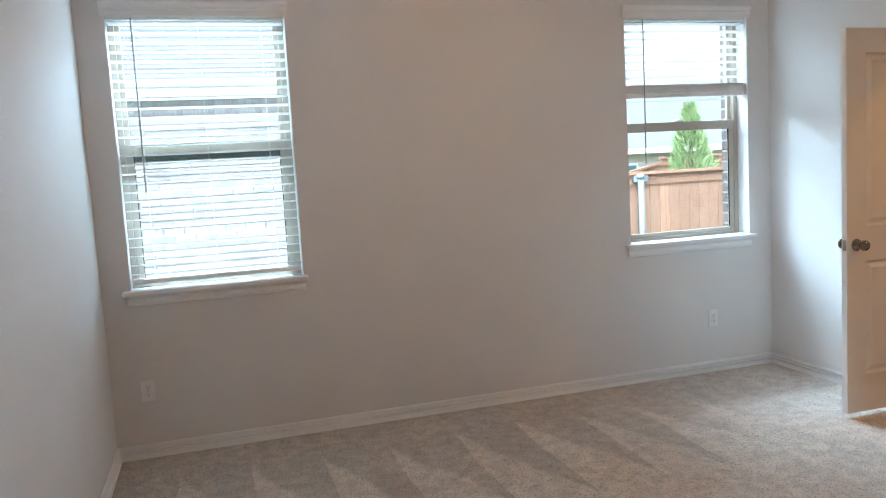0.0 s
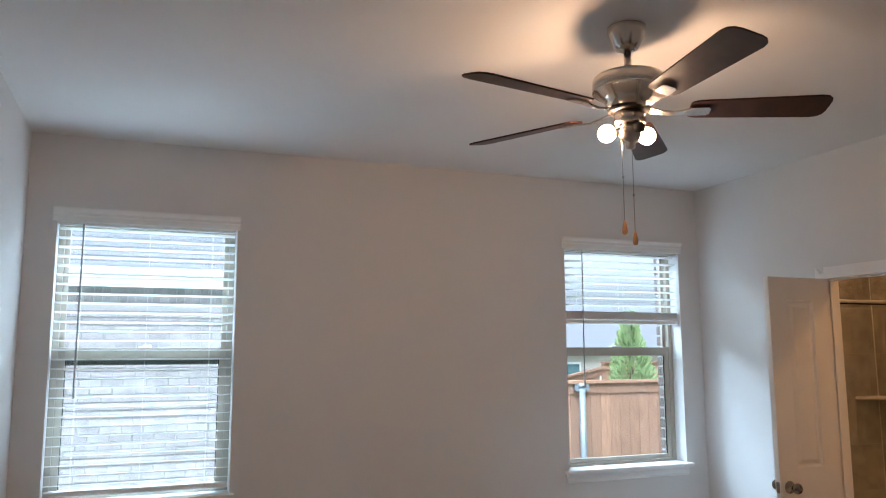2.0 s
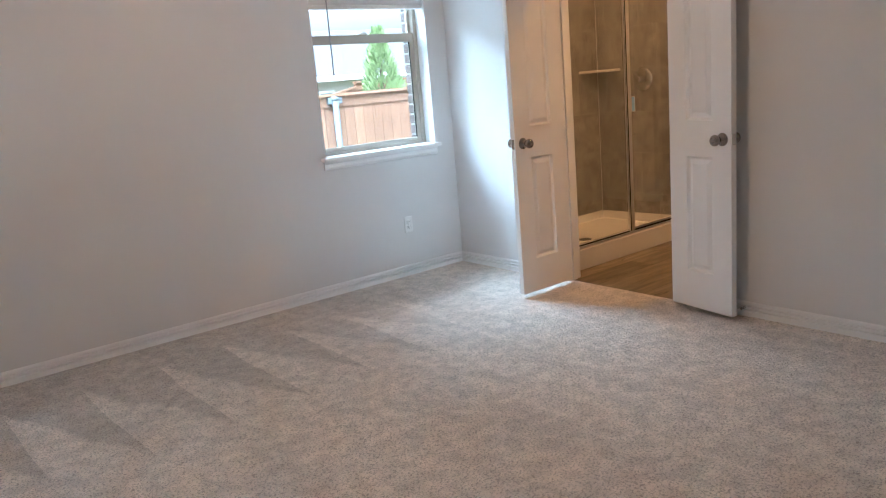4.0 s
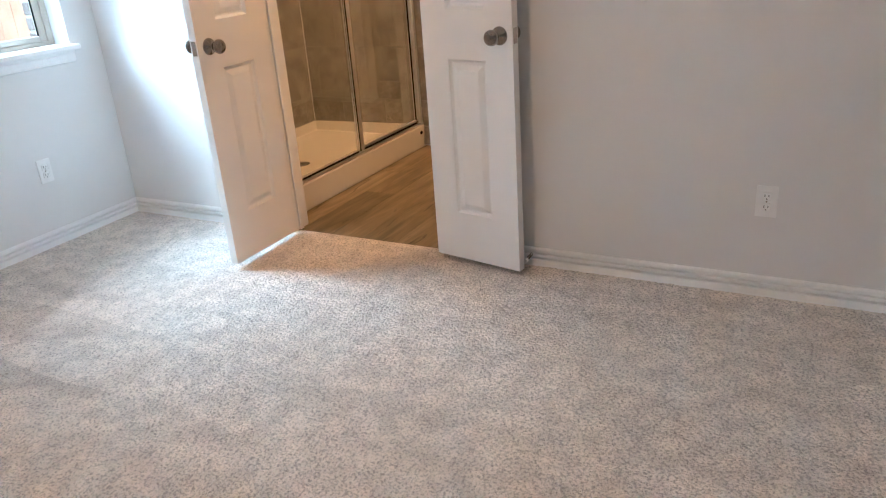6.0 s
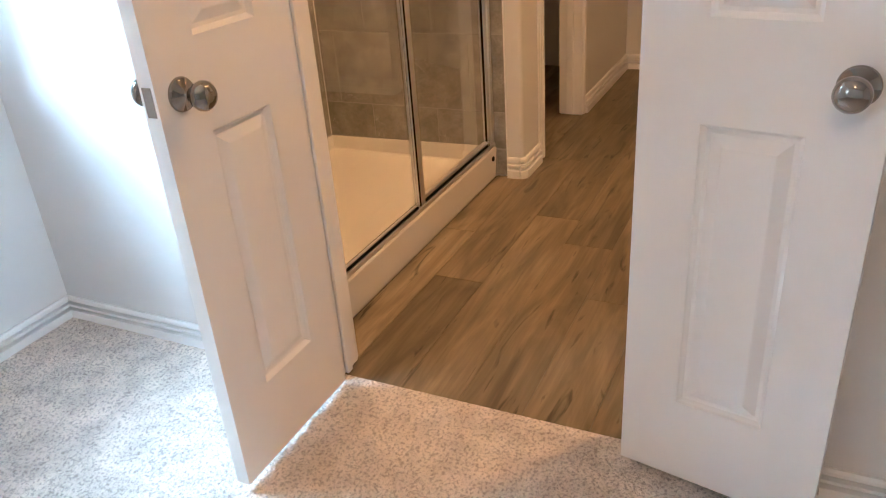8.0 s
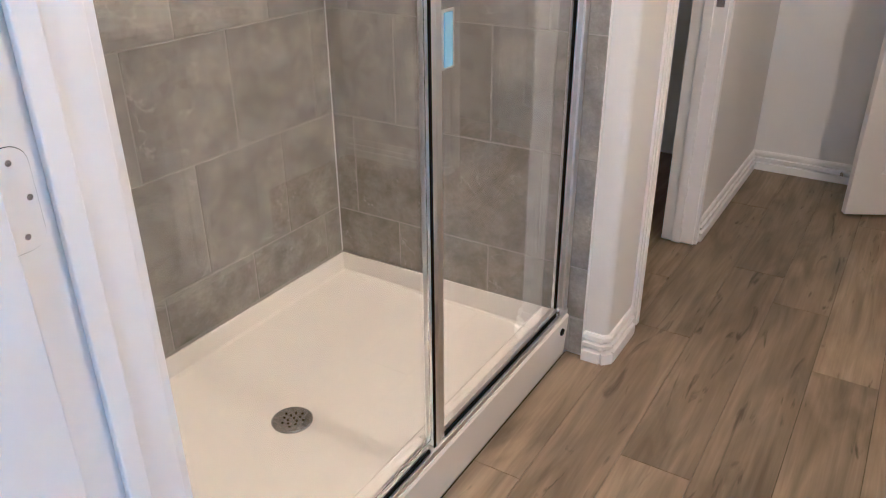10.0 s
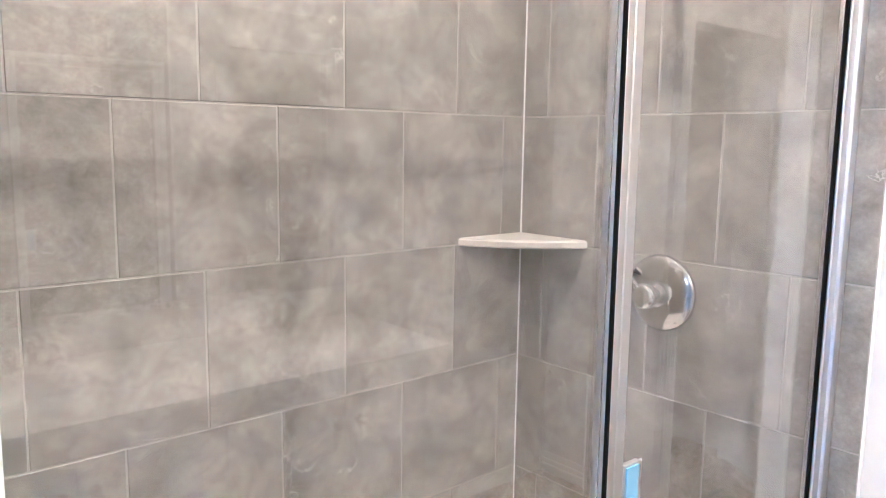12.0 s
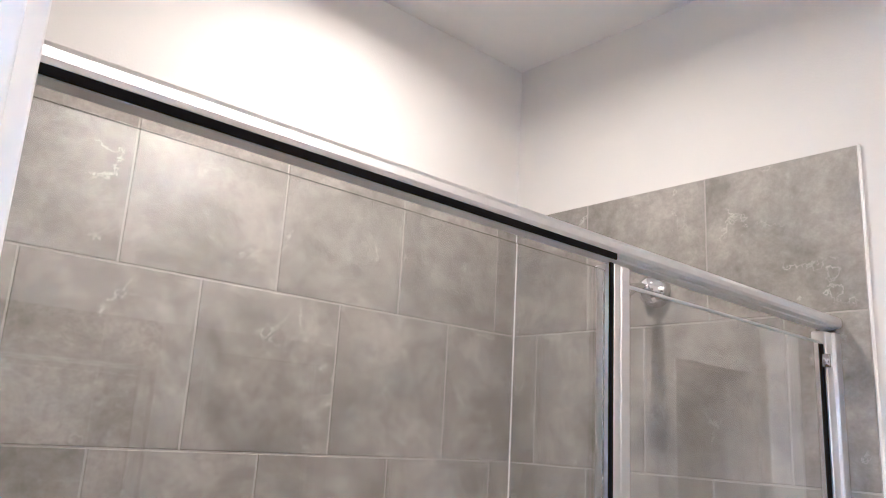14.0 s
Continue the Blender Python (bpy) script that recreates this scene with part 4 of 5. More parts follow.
enc = thing("shower_enclosure", "aluminium framed clear glass shower enclosure", "shower enclosure", (0.8, -0.92, 0.118))
GY = -0.914
part("header_rail", boxes(((TW + 0.012, GY - 0.024, 1.933), (XE - 0.001, GY + 0.020, 1.955)), bevel=0.007), ALU, enc)
part("header_channel", box((TW + 0.013, GY - 0.010, 1.930), (XE - 0.002, GY + 0.014, 1.935), 0.002), ALU, enc)
part("header_gasket", box((TW + 0.020, GY - 0.0225, 1.9262), (0.836, GY - 0.0200, 1.9345)), DARK, enc)
part("bottom_track", boxes(((TW + 0.04, GY - 0.022, CURB), (XE - 0.003, GY + 0.022, CURB + 0.016)), ((TW + 0.04, GY - 0.006, CURB + 0.016), (0.822, GY + 0.014, CURB + 0.024)), bevel=0.002), ALU, enc)
part("bottom_gasket", box((TW + 0.04, GY - 0.016, CURB + 0.018), (0.813, GY - 0.010, CURB + 0.025)), DARK, enc)
part("post", boxes(((0.8365, GY - 0.016, CURB + 0.012), (0.854, GY + 0.016, 1.9235)), ((0.856, GY - 0.014, CURB + 0.016), (0.878, GY + 0.012, 1.9235)), bevel=0.003), ALU, enc)
part("post_gasket", box((0.8292, GY - 0.0170, CURB + 0.020), (0.8363, GY - 0.0140, 1.9224)), DARK, enc)
part("wall_jamb", boxes(((XE - 0.058, GY - 0.012, CURB + 0.012), (XE - 0.028, GY + 0.016, 1.9235)), ((XE - 0.030, GY - 0.018, CURB + 0.012), (XE - 0.0005, GY + 0.018, 1.9235)), bevel=0.003), ALU, enc)
part("wall_jamb", box((TW + 0.012, GY - 0.018, CURB + 0.012), (TW + 0.040, GY + 0.018, 1.9235), 0.003), ALU, enc)
pane = part("fixed_pane", box((TW + 0.03, GY - 0.003, CURB + 0.032), (0.836, GY + 0.003, 1.915)), SHOWERGLASS, enc, "clear glass panel")
pane.visible_shadow = False
door = part("shower_door", box((0.877, GY - 0.003, CURB + 0.034), (1.508, GY + 0.003, 1.900)), SHOWERGLASS, enc, "clear glass shower door")
part("top_edge", box((0.879, GY - 0.004, 1.899), (1.510, GY + 0.004, 1.9035), 0.001), ALU, door)
part("bottom_edge", box((0.879, GY - 0.010, CURB + 0.026), (1.510, GY + 0.010, CURB + 0.042), 0.002), ALU, door)
pane = door
pane.visible_shadow = False
part("edge_gasket", boxes(((1.503, GY - 0.009, CURB + 0.030), (1.512, GY - 0.0035, 1.897)), ((0.879, GY - 0.014, CURB + 0.017), (1.510, GY - 0.002, CURB + 0.027))), DARK, door)
part("handle", boxes(((0.878, GY - 0.014, 1.006), (0.922, GY - 0.011, 1.114)), ((0.882, GY - 0.011, 1.008), (0.920, GY - 0.003, 1.112)), bevel=0.002), ALU, door)
part("handle_film", box((0.883, GY - 0.0165, 1.011), (0.911, GY - 0.0142, 1.109)), FILM, door, "pale blue protective film on the handle")
for z in (0.17, 1.865):
    part("pivot", lathe(((0.008, z - 0.012), (0.008, z + 0.012)), 14, (1.508, GY - 0.014, 0)), CHROME, door, "", True)

shelf = thing("corner_shelf", "pale stone corner shelf set in the shower", "shelf", (XE, YB, 1.30))
bm = bmesh.new()
rim = [(0.0, 0.0)] + [(-0.235 * (1 - k / 14) - 0.020 * math.sin(math.pi * k / 14), -0.235 * (k / 14) - 0.020 * math.sin(math.pi * k / 14)) for k in range(15)]
rows = [[bm.verts.new((XE + u * s, YB + v * s, z)) for u, v in rim] for z, s in ((1.290, 0.97), (1.294, 1.0), (1.307, 1.0), (1.312, 0.97))]
for u, v in zip(rows, rows[1:]):
    for k in range(len(rim)):
        bm.faces.new((u[k], u[(k + 1) % len(rim)], v[(k + 1) % len(rim)], v[k]))
bm.faces.new(rows[0])
bm.faces.new(rows[-1])
part("shelf_slab", bm, SHELF, shelf)

valve = thing("shower_valve", "round chrome shower valve with a knob handle", "shower valve", (XE, -0.522, 1.213))
part("escutcheon", lathe(((0.0, 0.0), (0.090, 0.0), (0.092, -0.004), (0.085, -0.013), (0.050, -0.020), (0.034, -0.024), (0.0, -0.024)), 48, (XE, -0.522, 1.213), "x"), CHROME, valve, "", True)
part("handle", lathe(((0.030, -0.022), (0.031, -0.036), (0.026, -0.045), (0.026, -0.060), (0.031, -0.066), (0.029, -0.082), (0.020, -0.088), (0.0, -0.088)), 32, (XE, -0.522, 1.213), "x"), CHROME, valve, "", True)
part("lever", tube(((XE - 0.078, -0.522, 1.216), (XE - 0.080, -0.504, 1.234), (XE - 0.082, -0.490, 1.248)), 0.008, 12), CHROME, valve, "", True)

head = thing("wall_shower", "chrome shower head on a bent arm", "shower", (XE, -0.520, 2.050))
part("flange", lathe(((0.0, 0.0), (0.040, 0.0), (0.041, -0.006), (0.038, -0.020), (0.029, -0.034), (0.016, -0.042), (0.0, -0.044)), 32, (XE, -0.520, 2.050), "x"), CHROME, head, "", True)
arm = [(XE - 0.02, -0.520, 2.050), (XE - 0.065, -0.520, 2.050), (XE - 0.095, -0.520, 2.043), (XE - 0.118, -0.520, 2.027), (XE - 0.138, -0.520, 2.003)]
part("arm", tube(arm, 0.0105, 14), CHROME, head, "", True)
bm = lathe(((0.0, 0.012), (0.013, 0.010), (0.015, -0.008), (0.019, -0.018), (0.031, -0.042), (0.033, -0.050), (0.028, -0.053), (0.0, -0.053)), 28)
bm.transform(Matrix.Translation((XE - 0.143, -0.520, 1.996)) @ Matrix.Rotation(radians(42), 4, "Y"))
part("spray_head", bm, CHROME, head, "", True)

# ---- bathroom: vanity side ----
VX0, VX1, VY0 = TW + 0.002, 1.572, -2.100
van = thing("vanity_cabinet", "white painted vanity cabinet with panel doors", "vanity", (0.8, -2.38, 0))
part("carcass", boxes(((VX0, YV + 0.001, 0.095), (VX1, VY0, 0.885)), ((VX0, YV + 0.001, 0.0), (VX1 - 0.002, VY0 - 0.070, 0.095))), CABINET, van)
n_doors = 4
wd = (VX1 - VX0 - 0.03) / n_doors
for k in range(n_doors):
    x0 = VX0 + 0.015 + wd * k + 0.006
    x1 = x0 + wd - 0.012
    bm = door_leaf(x1 - x0, 0.70, 0.019, ((0.055, 0.055, x1 - x0 - 0.055, 0.645),))
    bm.transform(Matrix.Translation((x0, VY0 + 0.0005, 0.135)))
    d = part("cabinet_door", bm, CABINET, van)
    kx = x1 - 0.03 if k % 2 == 0 else x0 + 0.03
    part("pull", lathe(((0.006, 0.019), (0.006, 0.034), (0.015, 0.038), (0.015, 0.046), (0.0, 0.048)), 16, (kx, VY0 + 0.0005, 0.76), "y"), NICKEL, d, "", True)
top = thing("countertop", "white cultured marble vanity top with two basins", "countertop", (0.8, -2.38, 0.885))
BASINS, BASIN_Y = (0.50, 1.25), -2.325


def vanity_slab(x0, x1, y0, y1, z0, z1):
    """A top with two oval bowls sunk into it, each with a rolled rim."""
    bm = bmesh.new()
    mid = sum(BASINS) / 2
    for cx, a, b in ((BASINS[0], x0, mid), (BASINS[1], mid, x1)):
        corners = [math.atan2(y - BASIN_Y, x - cx) for x in (a, b) for y in (y0, y1)]
        angles = sorted([math.pi * k / 24 - math.pi for k in range(48)] + corners)
        outer, bowls = [], [[] for _ in range(8)]
        for t in angles:
            c, q = math.cos(t), math.sin(t)
            far_x = ((b if c > 0 else a) - cx) / c if abs(c) > 1e-6 else 9
            far_y = ((y1 if q > 0 else y0) - BASIN_Y) / q if abs(q) > 1e-6 else 9
            r = min(far_x, far_y)
            outer.append(bm.verts.new((cx + r * c, BASIN_Y + r * q, z1)))
            for ring_verts, (f, z) in zip(bowls, ((1.10, 0.0), (1.04, 0.006), (1.0, 0.004), (0.96, -0.012), (0.86, -0.060), (0.62, -0.105), (0.3, -0.122), (0.09, -0.125))):
                ring_verts.append(bm.verts.new((cx + 0.215 * f * c, BASIN_Y + 0.165 * f * q, z1 + z)))
        rows = [outer, *bowls]
        n = len(angles)
        for u, v in zip(rows, rows[1:]):
            for k in range(n):
                bm.faces.new((u[k], u[(k + 1) % n], v[(k + 1) % n], v[k]))
        bm.faces.new(rows[-1])
        drop = [bm.verts.new((v.co.x, v.co.y, z0)) for v in outer]
        for k in range(n):
            edge = (outer[k].co + outer[(k + 1) % n].co) / 2
            if abs(edge.x - mid) > 1e-4:
                bm.faces.new((outer[k], outer[(k + 1) % n], drop[(k + 1) % n], drop[k]))
    bmesh.ops.remove_doubles(bm, verts=bm.verts, dist=1e-5)
    return bm


part("slab", vanity_slab(VX0, VX1 + 0.018, YV + 0.001, -2.064, 0.886, 0.925), MARBLE, top)
for cx in BASINS:
    part("drain", lathe(((0.0, 0.799), (0.021, 0.799), (0.022, 0.803), (0.016, 0.805), (0.0, 0.804)), 20, (cx, BASIN_Y, 0)), CHROME, top, "round chrome basin drain", True)
part("backsplash", box((VX0, YV + 0.001, 0.9255), (VX1 + 0.018, YV + 0.021, 1.020), 0.004), MARBLE, top)


def faucet(cx, cy):
    f = thing("faucet", "chrome two-handle bathroom faucet on the vanity top", "faucet", (cx, cy, 0.925), group="vanity faucets")
    z = 0.9255
    part("base_plate", box((cx - 0.078, cy - 0.024, z), (cx + 0.078, cy + 0.024, z + 0.014), 0.006), CHROME, f, "", True)
    part("spout", tube([(cx, cy - 0.002, z + 0.012), (cx, cy, z + 0.06), (cx, cy + 0.02, z + 0.092), (cx, cy + 0.06, z + 0.102), (cx, cy + 0.10, z + 0.088), (cx, cy + 0.112, z + 0.070)], 0.012, 14), CHROME, f, "", True)
    for s in (-1, 1):
        h = part("handle", lathe(((0.0, z + 0.060), (0.014, z + 0.058), (0.018, z + 0.044), (0.014, z + 0.030), (0.020, z + 0.012)), 20, (cx + s * 0.056, cy, 0)), CHROME, f, "", True)
    return f


for cx in BASINS:
    faucet(cx, -2.580)
mirror = thing("wall_mirror", "large frameless mirror above the vanity", "mirror", (0.8, YV, 1.5))
part("mirror_glass", box((VX0 + 0.02, YV + 0.0005, 1.030), (VX1, YV + 0.006, 1.98), 0.001, 1), MIRROR, mirror)
for x, y in ((0.86, -0.52), (0.85, -2.48), (3.00, -1.50)):
    can = thing("recessed_light", "round white recessed ceiling light, lit", "ceiling light", (x, y, H), group="recessed lights")
    part("trim_ring", lathe(((0.070, H), (0.092, H), (0.092, H - 0.004), (0.074, H - 0.008), (0.070, H - 0.006)), 36, (x, y, 0)), PLASTIC, can, "", True)

# ---- outside ----
def fence(label, start, end, ground, top, slope=0.0):
    """Vertical cedar boards with a cap rail and a face rail; the top may slope by so much a metre."""
    a, b = Vector(start), Vector(end)
    d = (b - a).normalized()
    nrm = Vector((d.y, -d.x))
    t = thing("wood_fence", label, "fence", (a.x, a.y, ground))
    n = int((b - a).length / 0.143)
    for k in range(n):
        p, q = a + d * 0.143 * k, a + d * (0.143 * k + 0.139)
        lift = slope * 0.143 * k
        bm = bmesh.new()
        vs = []
        for e in (0.0, 0.018):
            for u in (p, q):
                for z in (ground, top + lift - 0.01 + random.uniform(-0.006, 0.006)):
                    w = u + nrm * (-e - random.uniform(0, 0.003))
                    vs.append(bm.verts.new((w.x, w.y, z)))
        for f in ((0, 1, 3, 2), (4, 6, 7, 5), (0, 4, 5, 1), (2, 3, 7, 6), (1, 5, 7, 3), (0, 2, 6, 4)):
            bm.faces.new([vs[i] for i in f])
        part("board", bm, FENCE, t)
    length = (b - a).length
    for z0, z1, out0, out1 in ((top - 0.13, top - 0.005, 0.0, 0.022), (top - 0.005, top + 0.03, -0.05, 0.07)):
        bm = bmesh.new()
        vs = []
        for u, lift in ((a, 0), (b, slope * length)):
            for o, z in ((out0, z0), (out1, z0), (out1, z1), (out0, z1)):
                w = u + nrm * o
                vs.append(bm.verts.new((w.x, w.y, z + lift)))
        for f in ((0, 1, 2, 3), (4, 5, 6, 7), (0, 4, 5, 1), (1, 5, 6, 2), (2, 6, 7, 3), (3, 7, 4, 0)):
            bm.faces.new([vs[i] for i in f])
        part("top_rail", bm, FENCE, t)
    return t


fence("cedar board fence with a cap rail and orange-brown tone", (0.30, 4.0), (4.60, 4.0), -0.55, 1.265)
fence("cedar board fence with a sloping top behind the yard", (3.30, 8.0), (4.35, 8.0), -0.55, 1.13, 0.21)
fence("cedar board fence at the far side of the yard", (4.35, 8.0), (10.0, 8.0), -0.55, 1.44)
post = thing("fence_post", "galvanised steel fence post beside the cedar boards", "fence post", (1.42, 3.93, -0.55))
part("pipe", lathe(((0.040, -0.55), (0.040, 1.22)), 18, (1.425, 3.93, 0)), POST, post, "", True)
part("cap", lathe(((0.046, 1.210), (0.048, 1.245), (0.034, 1.262), (0.0, 1.268)), 18, (1.42, 3.93, 0)), POST, post, "", True)
part("bracket", box((1.33, 3.93, 1.17), (1.53, 3.975, 1.25), 0.004), POST, post)

tree = thing("arborvitae", "bright green conical arborvitae behind the fence", "tree", (3.95, 6.5, -0.55))
part("trunk", lathe(((0.07, -0.55), (0.05, 0.6), (0.02, 1.7), (0.006, 2.15)), 10, (3.95, 6.5, 0)), BARK, tree, "", True)
rng = random.Random(4)
verts, faces = [], []
for k in range(5200):
    f = rng.random() ** 0.8
    z = -0.35 + f * 2.62
    r0 = 0.54 * (1 - f) ** 0.62 * (0.82 + 0.18 * math.sin(9 * f + 2)) + 0.02
    a = rng.uniform(0, 2 * math.pi)
    r = r0 * (0.55 + 0.5 * rng.random() ** 0.5) * (1 + 0.16 * math.sin(3 * a + 7 * f))
    c = Vector((3.95 + r * math.cos(a), 6.5 + r * math.sin(a), z))
    out = Vector((math.cos(a), math.sin(a), 0.9 + 0.8 * rng.random())).normalized()
    side = out.cross(Vector((rng.uniform(-1, 1), rng.uniform(-1, 1), 0.3))).normalized()
    l, w = rng.uniform(0.05, 0.11), rng.uniform(0.012, 0.024)
    i = len(verts)
    verts += [c - side * w, c + side * w, c + out * l + side * w * 0.3, c + out * l - side * w * 0.3]
    faces.append((i, i + 1, i + 2, i + 3))
me = bpy.data.meshes.new("crown")
me.from_pydata(verts, [], faces)
crown = new("crown", me)
me.materials.append(LEAF)
crown.parent = tree
me.transform(Matrix.Translation((-3.95, -6.5, 0.55)))

far = thing("neighbour_house", "pale house with a grey shingle roof", "house", (9, 18, -0.9))
part("wall", box((4.5, 16.0, -0.9), (24, 26.0, 1.75)), STUCCO, far)
bm = bmesh.new()
p = [bm.verts.new(v) for v in ((4.0, 15.5, 1.70), (24.5, 15.5, 1.70), (24.5, 26.5, 1.70), (4.0, 26.5, 1.70), (8.5, 21, 3.55), (20, 21, 3.55))]
for f in ((0, 1, 5, 4), (1, 2, 5), (2, 3, 4, 5), (3, 0, 4), (0, 3, 2, 1)):
    bm.faces.new([p[i] for i in f])
part("roof", bm, ROOF, far)
part("fascia", box((4.0, 15.46, 1.62), (24.5, 15.52, 1.78)), TRIM, far)
w = part("window", box((8.20, 15.95, 0.40), (8.75, 16.0, 1.35)), TRIM, far)
part("pane", box((8.27, 15.93, 0.47), (8.68, 15.955, 1.28)), OUTGLASS, w)

side = thing("brick_house", "pale brick neighbouring house with a grey roof", "house", (-4, 5, -0.55))
side_wall = part("wall", box((-9.0, 3.812, -0.55), (-1.2, 9.0, 2.30)), MORTAR, side)
part("soffit", box((-9.4, 3.64, 2.315), (-0.8, 9.4, 2.35)), TRIM, side)
part("fascia", box((-9.4, 3.61, 2.31), (-0.8, 3.64, 2.46)), TRIM, side)
bm = bmesh.new()
p = [bm.verts.new(v) for v in ((-9.4, 3.60, 2.46), (-0.8, 3.60, 2.46), (-0.8, 6.4, 3.9), (-9.4, 6.4, 3.9), (-0.8, 9.4, 2.46), (-9.4, 9.4, 2.46))]
for f in ((0, 1, 2, 3), (3, 2, 4, 5), (0, 3, 5), (1, 4, 2), (0, 5, 4, 1)):
    bm.faces.new([p[i] for i in f])
part("roof", bm, ROOF, side)
part("gutter", tube(((-9.4, 3.57, 2.43), (-0.8, 3.57, 2.43)), 0.045, 10), TRIM, side)
for k in range(22):
    # overlapping courses that climb the slope, each with a thick lower edge
    y0, z0 = 3.57 + 0.1275 * k, 2.462 + 0.0655 * k
    bm = bmesh.new()
    ends = [[bm.verts.new((x, y0 + dy, z0 + dz)) for dy, dz in ((0, 0.002), (0, 0.022), (0.150, 0.083), (0.150, 0.070))] for x in (-9.4, -0.8)]
    for j in range(4):
        bm.faces.new((ends[0][j], ends[0][(j + 1) % 4], ends[1][(j + 1) % 4], ends[1][j]))
    bm.faces.new(ends[0])
    bm.faces.new(ends[1])
    part("shingle_course", bm, ROOF, side)

# ---- pieces of walls and floors ----
pieces = {}


def piece(name, size, bevel, mat, parent, centre, turn=None):
    """One brick, tile or plank; alike pieces share a mesh."""
    key = (name, *[round(s, 4) for s in size])
    if key not in pieces:
        sx, sy, sz = [s / 2 for s in size]
        pieces[key] = finish(box((-sx, -sy, -sz), (sx, sy, sz), bevel, 1))
        pieces[key].materials.append(mat)
    ob = new(name, pieces[key])
    ob.parent = parent
    base = Vector((0, 0, 0))
    q = parent
    while q is not None:
        base += q.location
        q = q.parent
    ob.location = Vector(centre) - base
    return ob


ROWS = (0.123, 0.291, 0.627, 0.961, 1.295, 1.630, 1.968, 2.305)
GAP = 0.0035


def tiled(name, label, backing, horizontal, lo, hi, face, out, first_a, first_b):
    """A tiled wall in half bond; out is the way the tiles face."""
    s = structure(name, backing, GROUT, label, "tiled wall")
    for r, (z0, z1) in enumerate(zip(ROWS, ROWS[1:])):
        start = first_a if r % 2 else first_b
        cuts = [lo] + [c for c in [start + 0.338 * k for k in range(-8, 9)] if lo + 0.02 < c < hi - 0.012] + [hi]
        for a, b in zip(cuts, cuts[1:]):
            u, w, h = (a + b) / 2, b - a - GAP, z1 - z0 - GAP
            mid = face - out * 0.0045
            if horizontal == "x":
                piece("tile", (w, 0.009, h), 0.0012, TILE, s, (u, mid, (z0 + z1) / 2))
            else:
                piece("tile", (0.009, w, h), 0.0012, TILE, s, (mid, u, (z0 + z1) / 2))
    return s


tiled("shower_wall_back", "grey-beige stone-look tiles on the shower's back wall", box((TW + 0.001, YB + 0.0012, 0.10), (XE + 0.007, YB + 0.0097, 2.304)), "x", TW + 0.012, XE, YB, -1, 0.314, 0.483)
tiled("shower_wall_end", "grey-beige stone-look tiles on the shower's end wall", box((XE + 0.0012, -0.9855, 0.0), (XE + 0.0097, YB + 0.002, 2.304)), "y", -0.986, YB, XE, -1, -0.145, -0.314)
for a, b, z0, z1 in ((-0.986, -0.942, 0.003, 0.119),):
    piece("tile", (0.009, b - a, z1 - z0 - 0.002), 0.0012, TILE, bpy.data.objects["shower_wall_end"], (XE + 0.0045, (a + b) / 2, (z0 + z1) / 2))
tiled("shower_wall_near", "grey-beige stone-look tiles beside the doorway", box((TW + 0.0003, -1.000, 0.10), (TW + 0.007, YB + 0.002, 2.304)), "y", -1.000, YB, TW + 0.010, 1, -0.167, -0.337)
part("caulk", box((XE - 0.0045, YB - 0.0045, 0.124), (XE - 0.0003, YB - 0.0003, 2.304), 0.0015, 1), PLASTIC, bpy.data.objects["shower_wall_back"], "white caulk bead in the corner")
part("tile_trim", box((XE - 0.0005, -0.9905, 0.0), (XE + 0.0099, -0.9865, 2.306), 0.001, 1), PLASTIC, bpy.data.objects["shower_wall_end"])

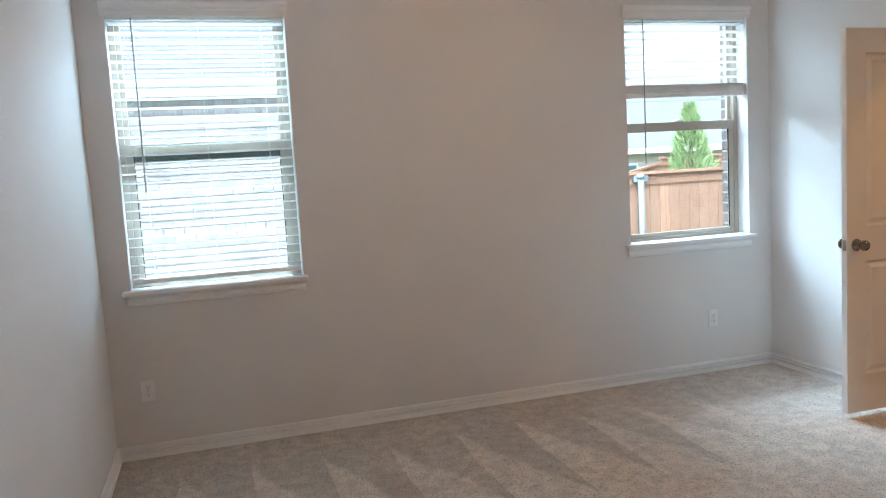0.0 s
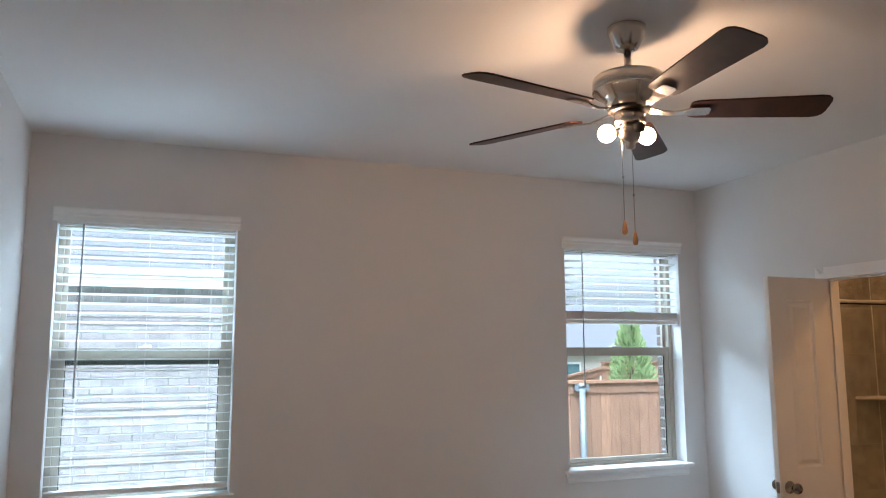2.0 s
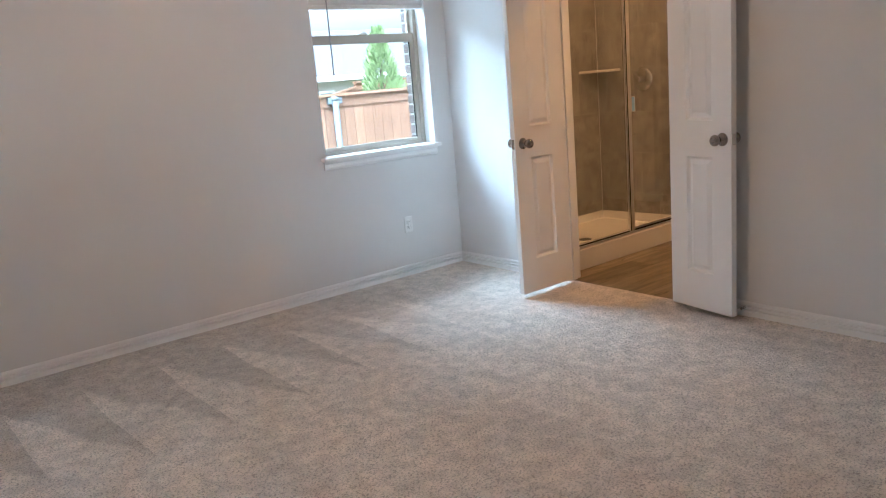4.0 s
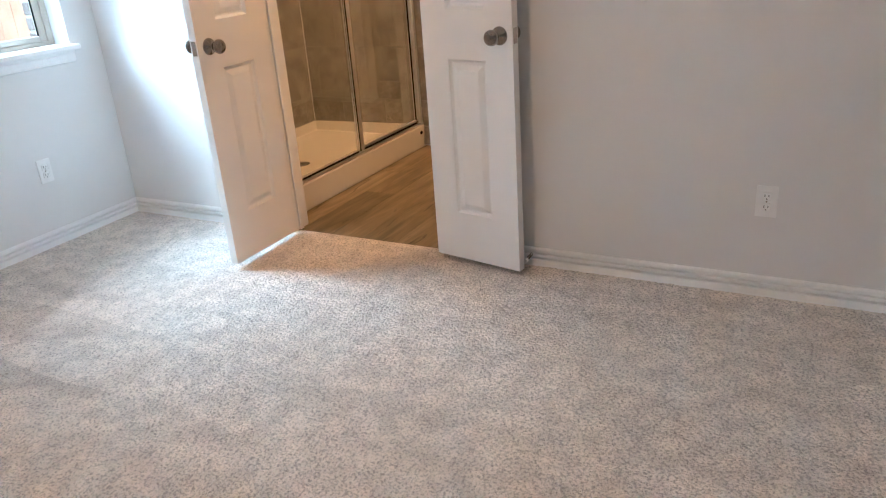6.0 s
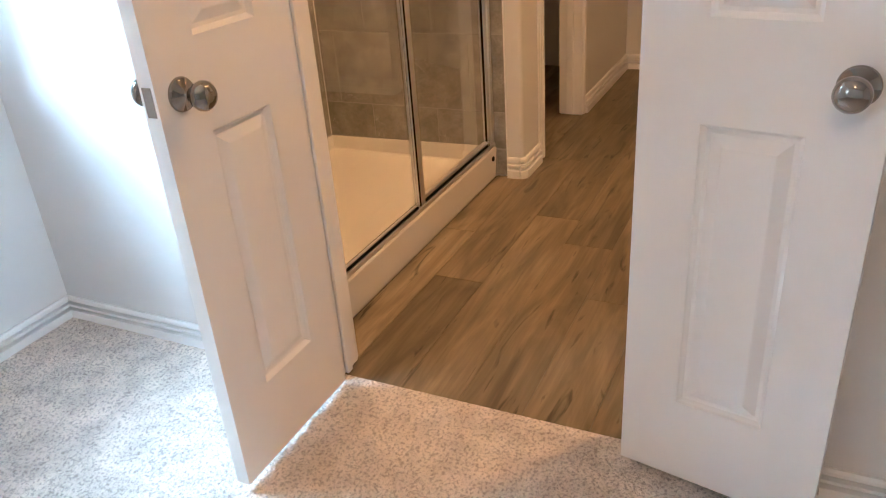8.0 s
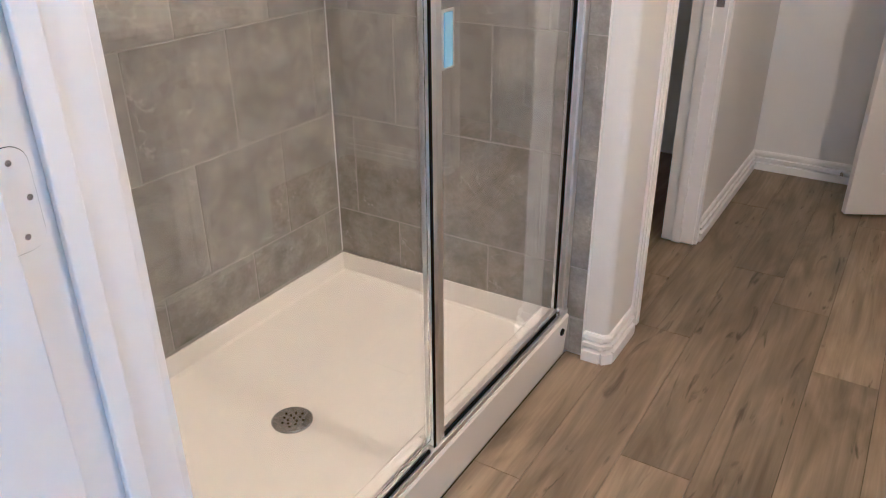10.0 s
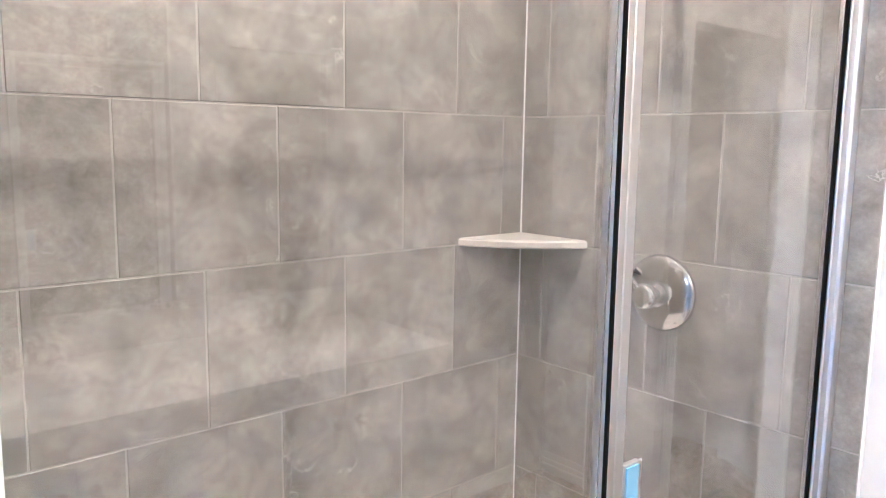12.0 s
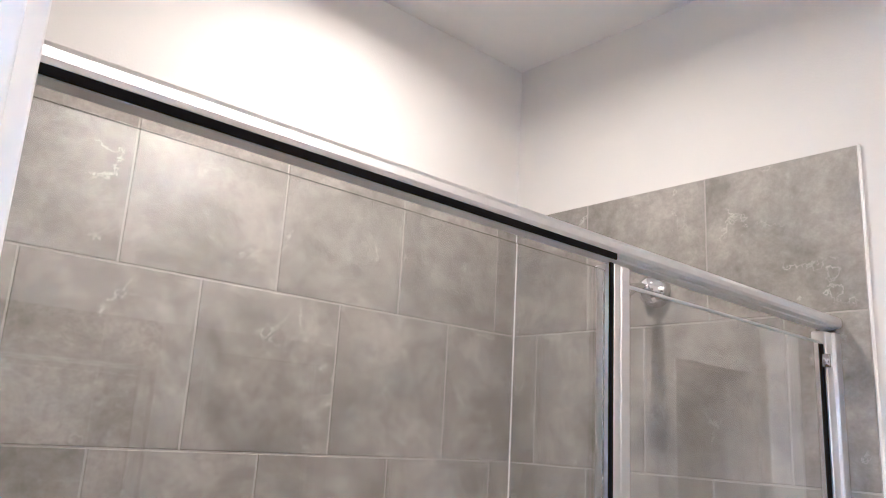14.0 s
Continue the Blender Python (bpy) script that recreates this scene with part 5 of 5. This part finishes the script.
wood = structure("floor_planks", box((0.015, YV, -0.0185), (XH, -0.93, -0.0145)), DARK, "brown oak-look vinyl plank floor", "floor")
OFFSETS = {-1: 1.005, 0: 0.64, 1: 1.22, 2: 1.01, 3: 1.867, 4: 2.106, 5: 1.645, 6: 1.2, 7: 0.4, 8: 1.0}
row = -1
y_hi = -0.886
while y_hi > YV:
    y_lo = y_hi - 0.1798
    start = OFFSETS.get(row, 0.6)
    cuts = [0.016] + [c for c in [start + 1.22 * k for k in range(-3, 4)] if 0.05 < c < XH - 0.03] + [XH]
    yl, yh = max(y_lo, YV), min(y_hi, -0.935)
    for a, b in zip(cuts, cuts[1:]):
        piece("plank", (b - a - 0.0012, yh - yl - 0.0013, 0.005), 0.0005, PLANK, wood, ((a + b) / 2, (yl + yh) / 2, -0.0125))
    y_hi = y_lo
    row += 1
structure("floor_closet", box((1.71, -0.935, -0.0183), (XH, 0, -0.011)), PLANK, "wood-look floor of the dark room", "floor")

# bricks beside the window openings, outside
veneer = tagged(new("brick_veneer"), "brown brick returns outside the window openings", "brick veneer", "", "structure")
for a, b in WINDOWS:
    for x, s in ((a + 0.012, -1), (b - 0.012, 1)):
        for k in range(22):
            wdt = 0.20 if k % 2 else 0.10
            piece("brick", (wdt, 0.095, 0.060), 0.004, BROWN_BRICK, veneer, (x + s * wdt / 2, 0.165 + 0.052, 0.86 + 0.072 * k))
        part("mortar", box((x + s * 0.006, 0.172, 0.80), (x + s * 0.2, 0.258, 2.45)), MORTAR, veneer)

rest = bmesh.new()
for r in range(36):
    z = -0.50 + 0.0745 * r
    if z > 2.10:
        break
    for k in range(40):
        x = -9.0 + 0.105 * (r % 2) + 0.2 * k
        if x > -1.3:
            continue
        if -4.75 < x < -2.6 and z > 0.15:
            piece("brick", (0.190, 0.024, 0.064), 0.003, BRICK, side_wall, (x, 3.806, z))
        else:
            add_box(rest, (x - 0.095, 3.794, z - 0.032), (x + 0.095, 3.815, z + 0.032))
for k in range(100):
    x = -8.95 + 0.0762 * k
    if -4.75 < x < -2.6:
        piece("soldier_brick", (0.066, 0.028, 0.150), 0.003, BRICK, side_wall, (x, 3.803, 2.215))
    else:
        add_box(rest, (x - 0.033, 3.790, 2.140), (x + 0.033, 3.815, 2.290))
tagged(part("far_bricks", rest, BRICK, side_wall), kind="stuff")
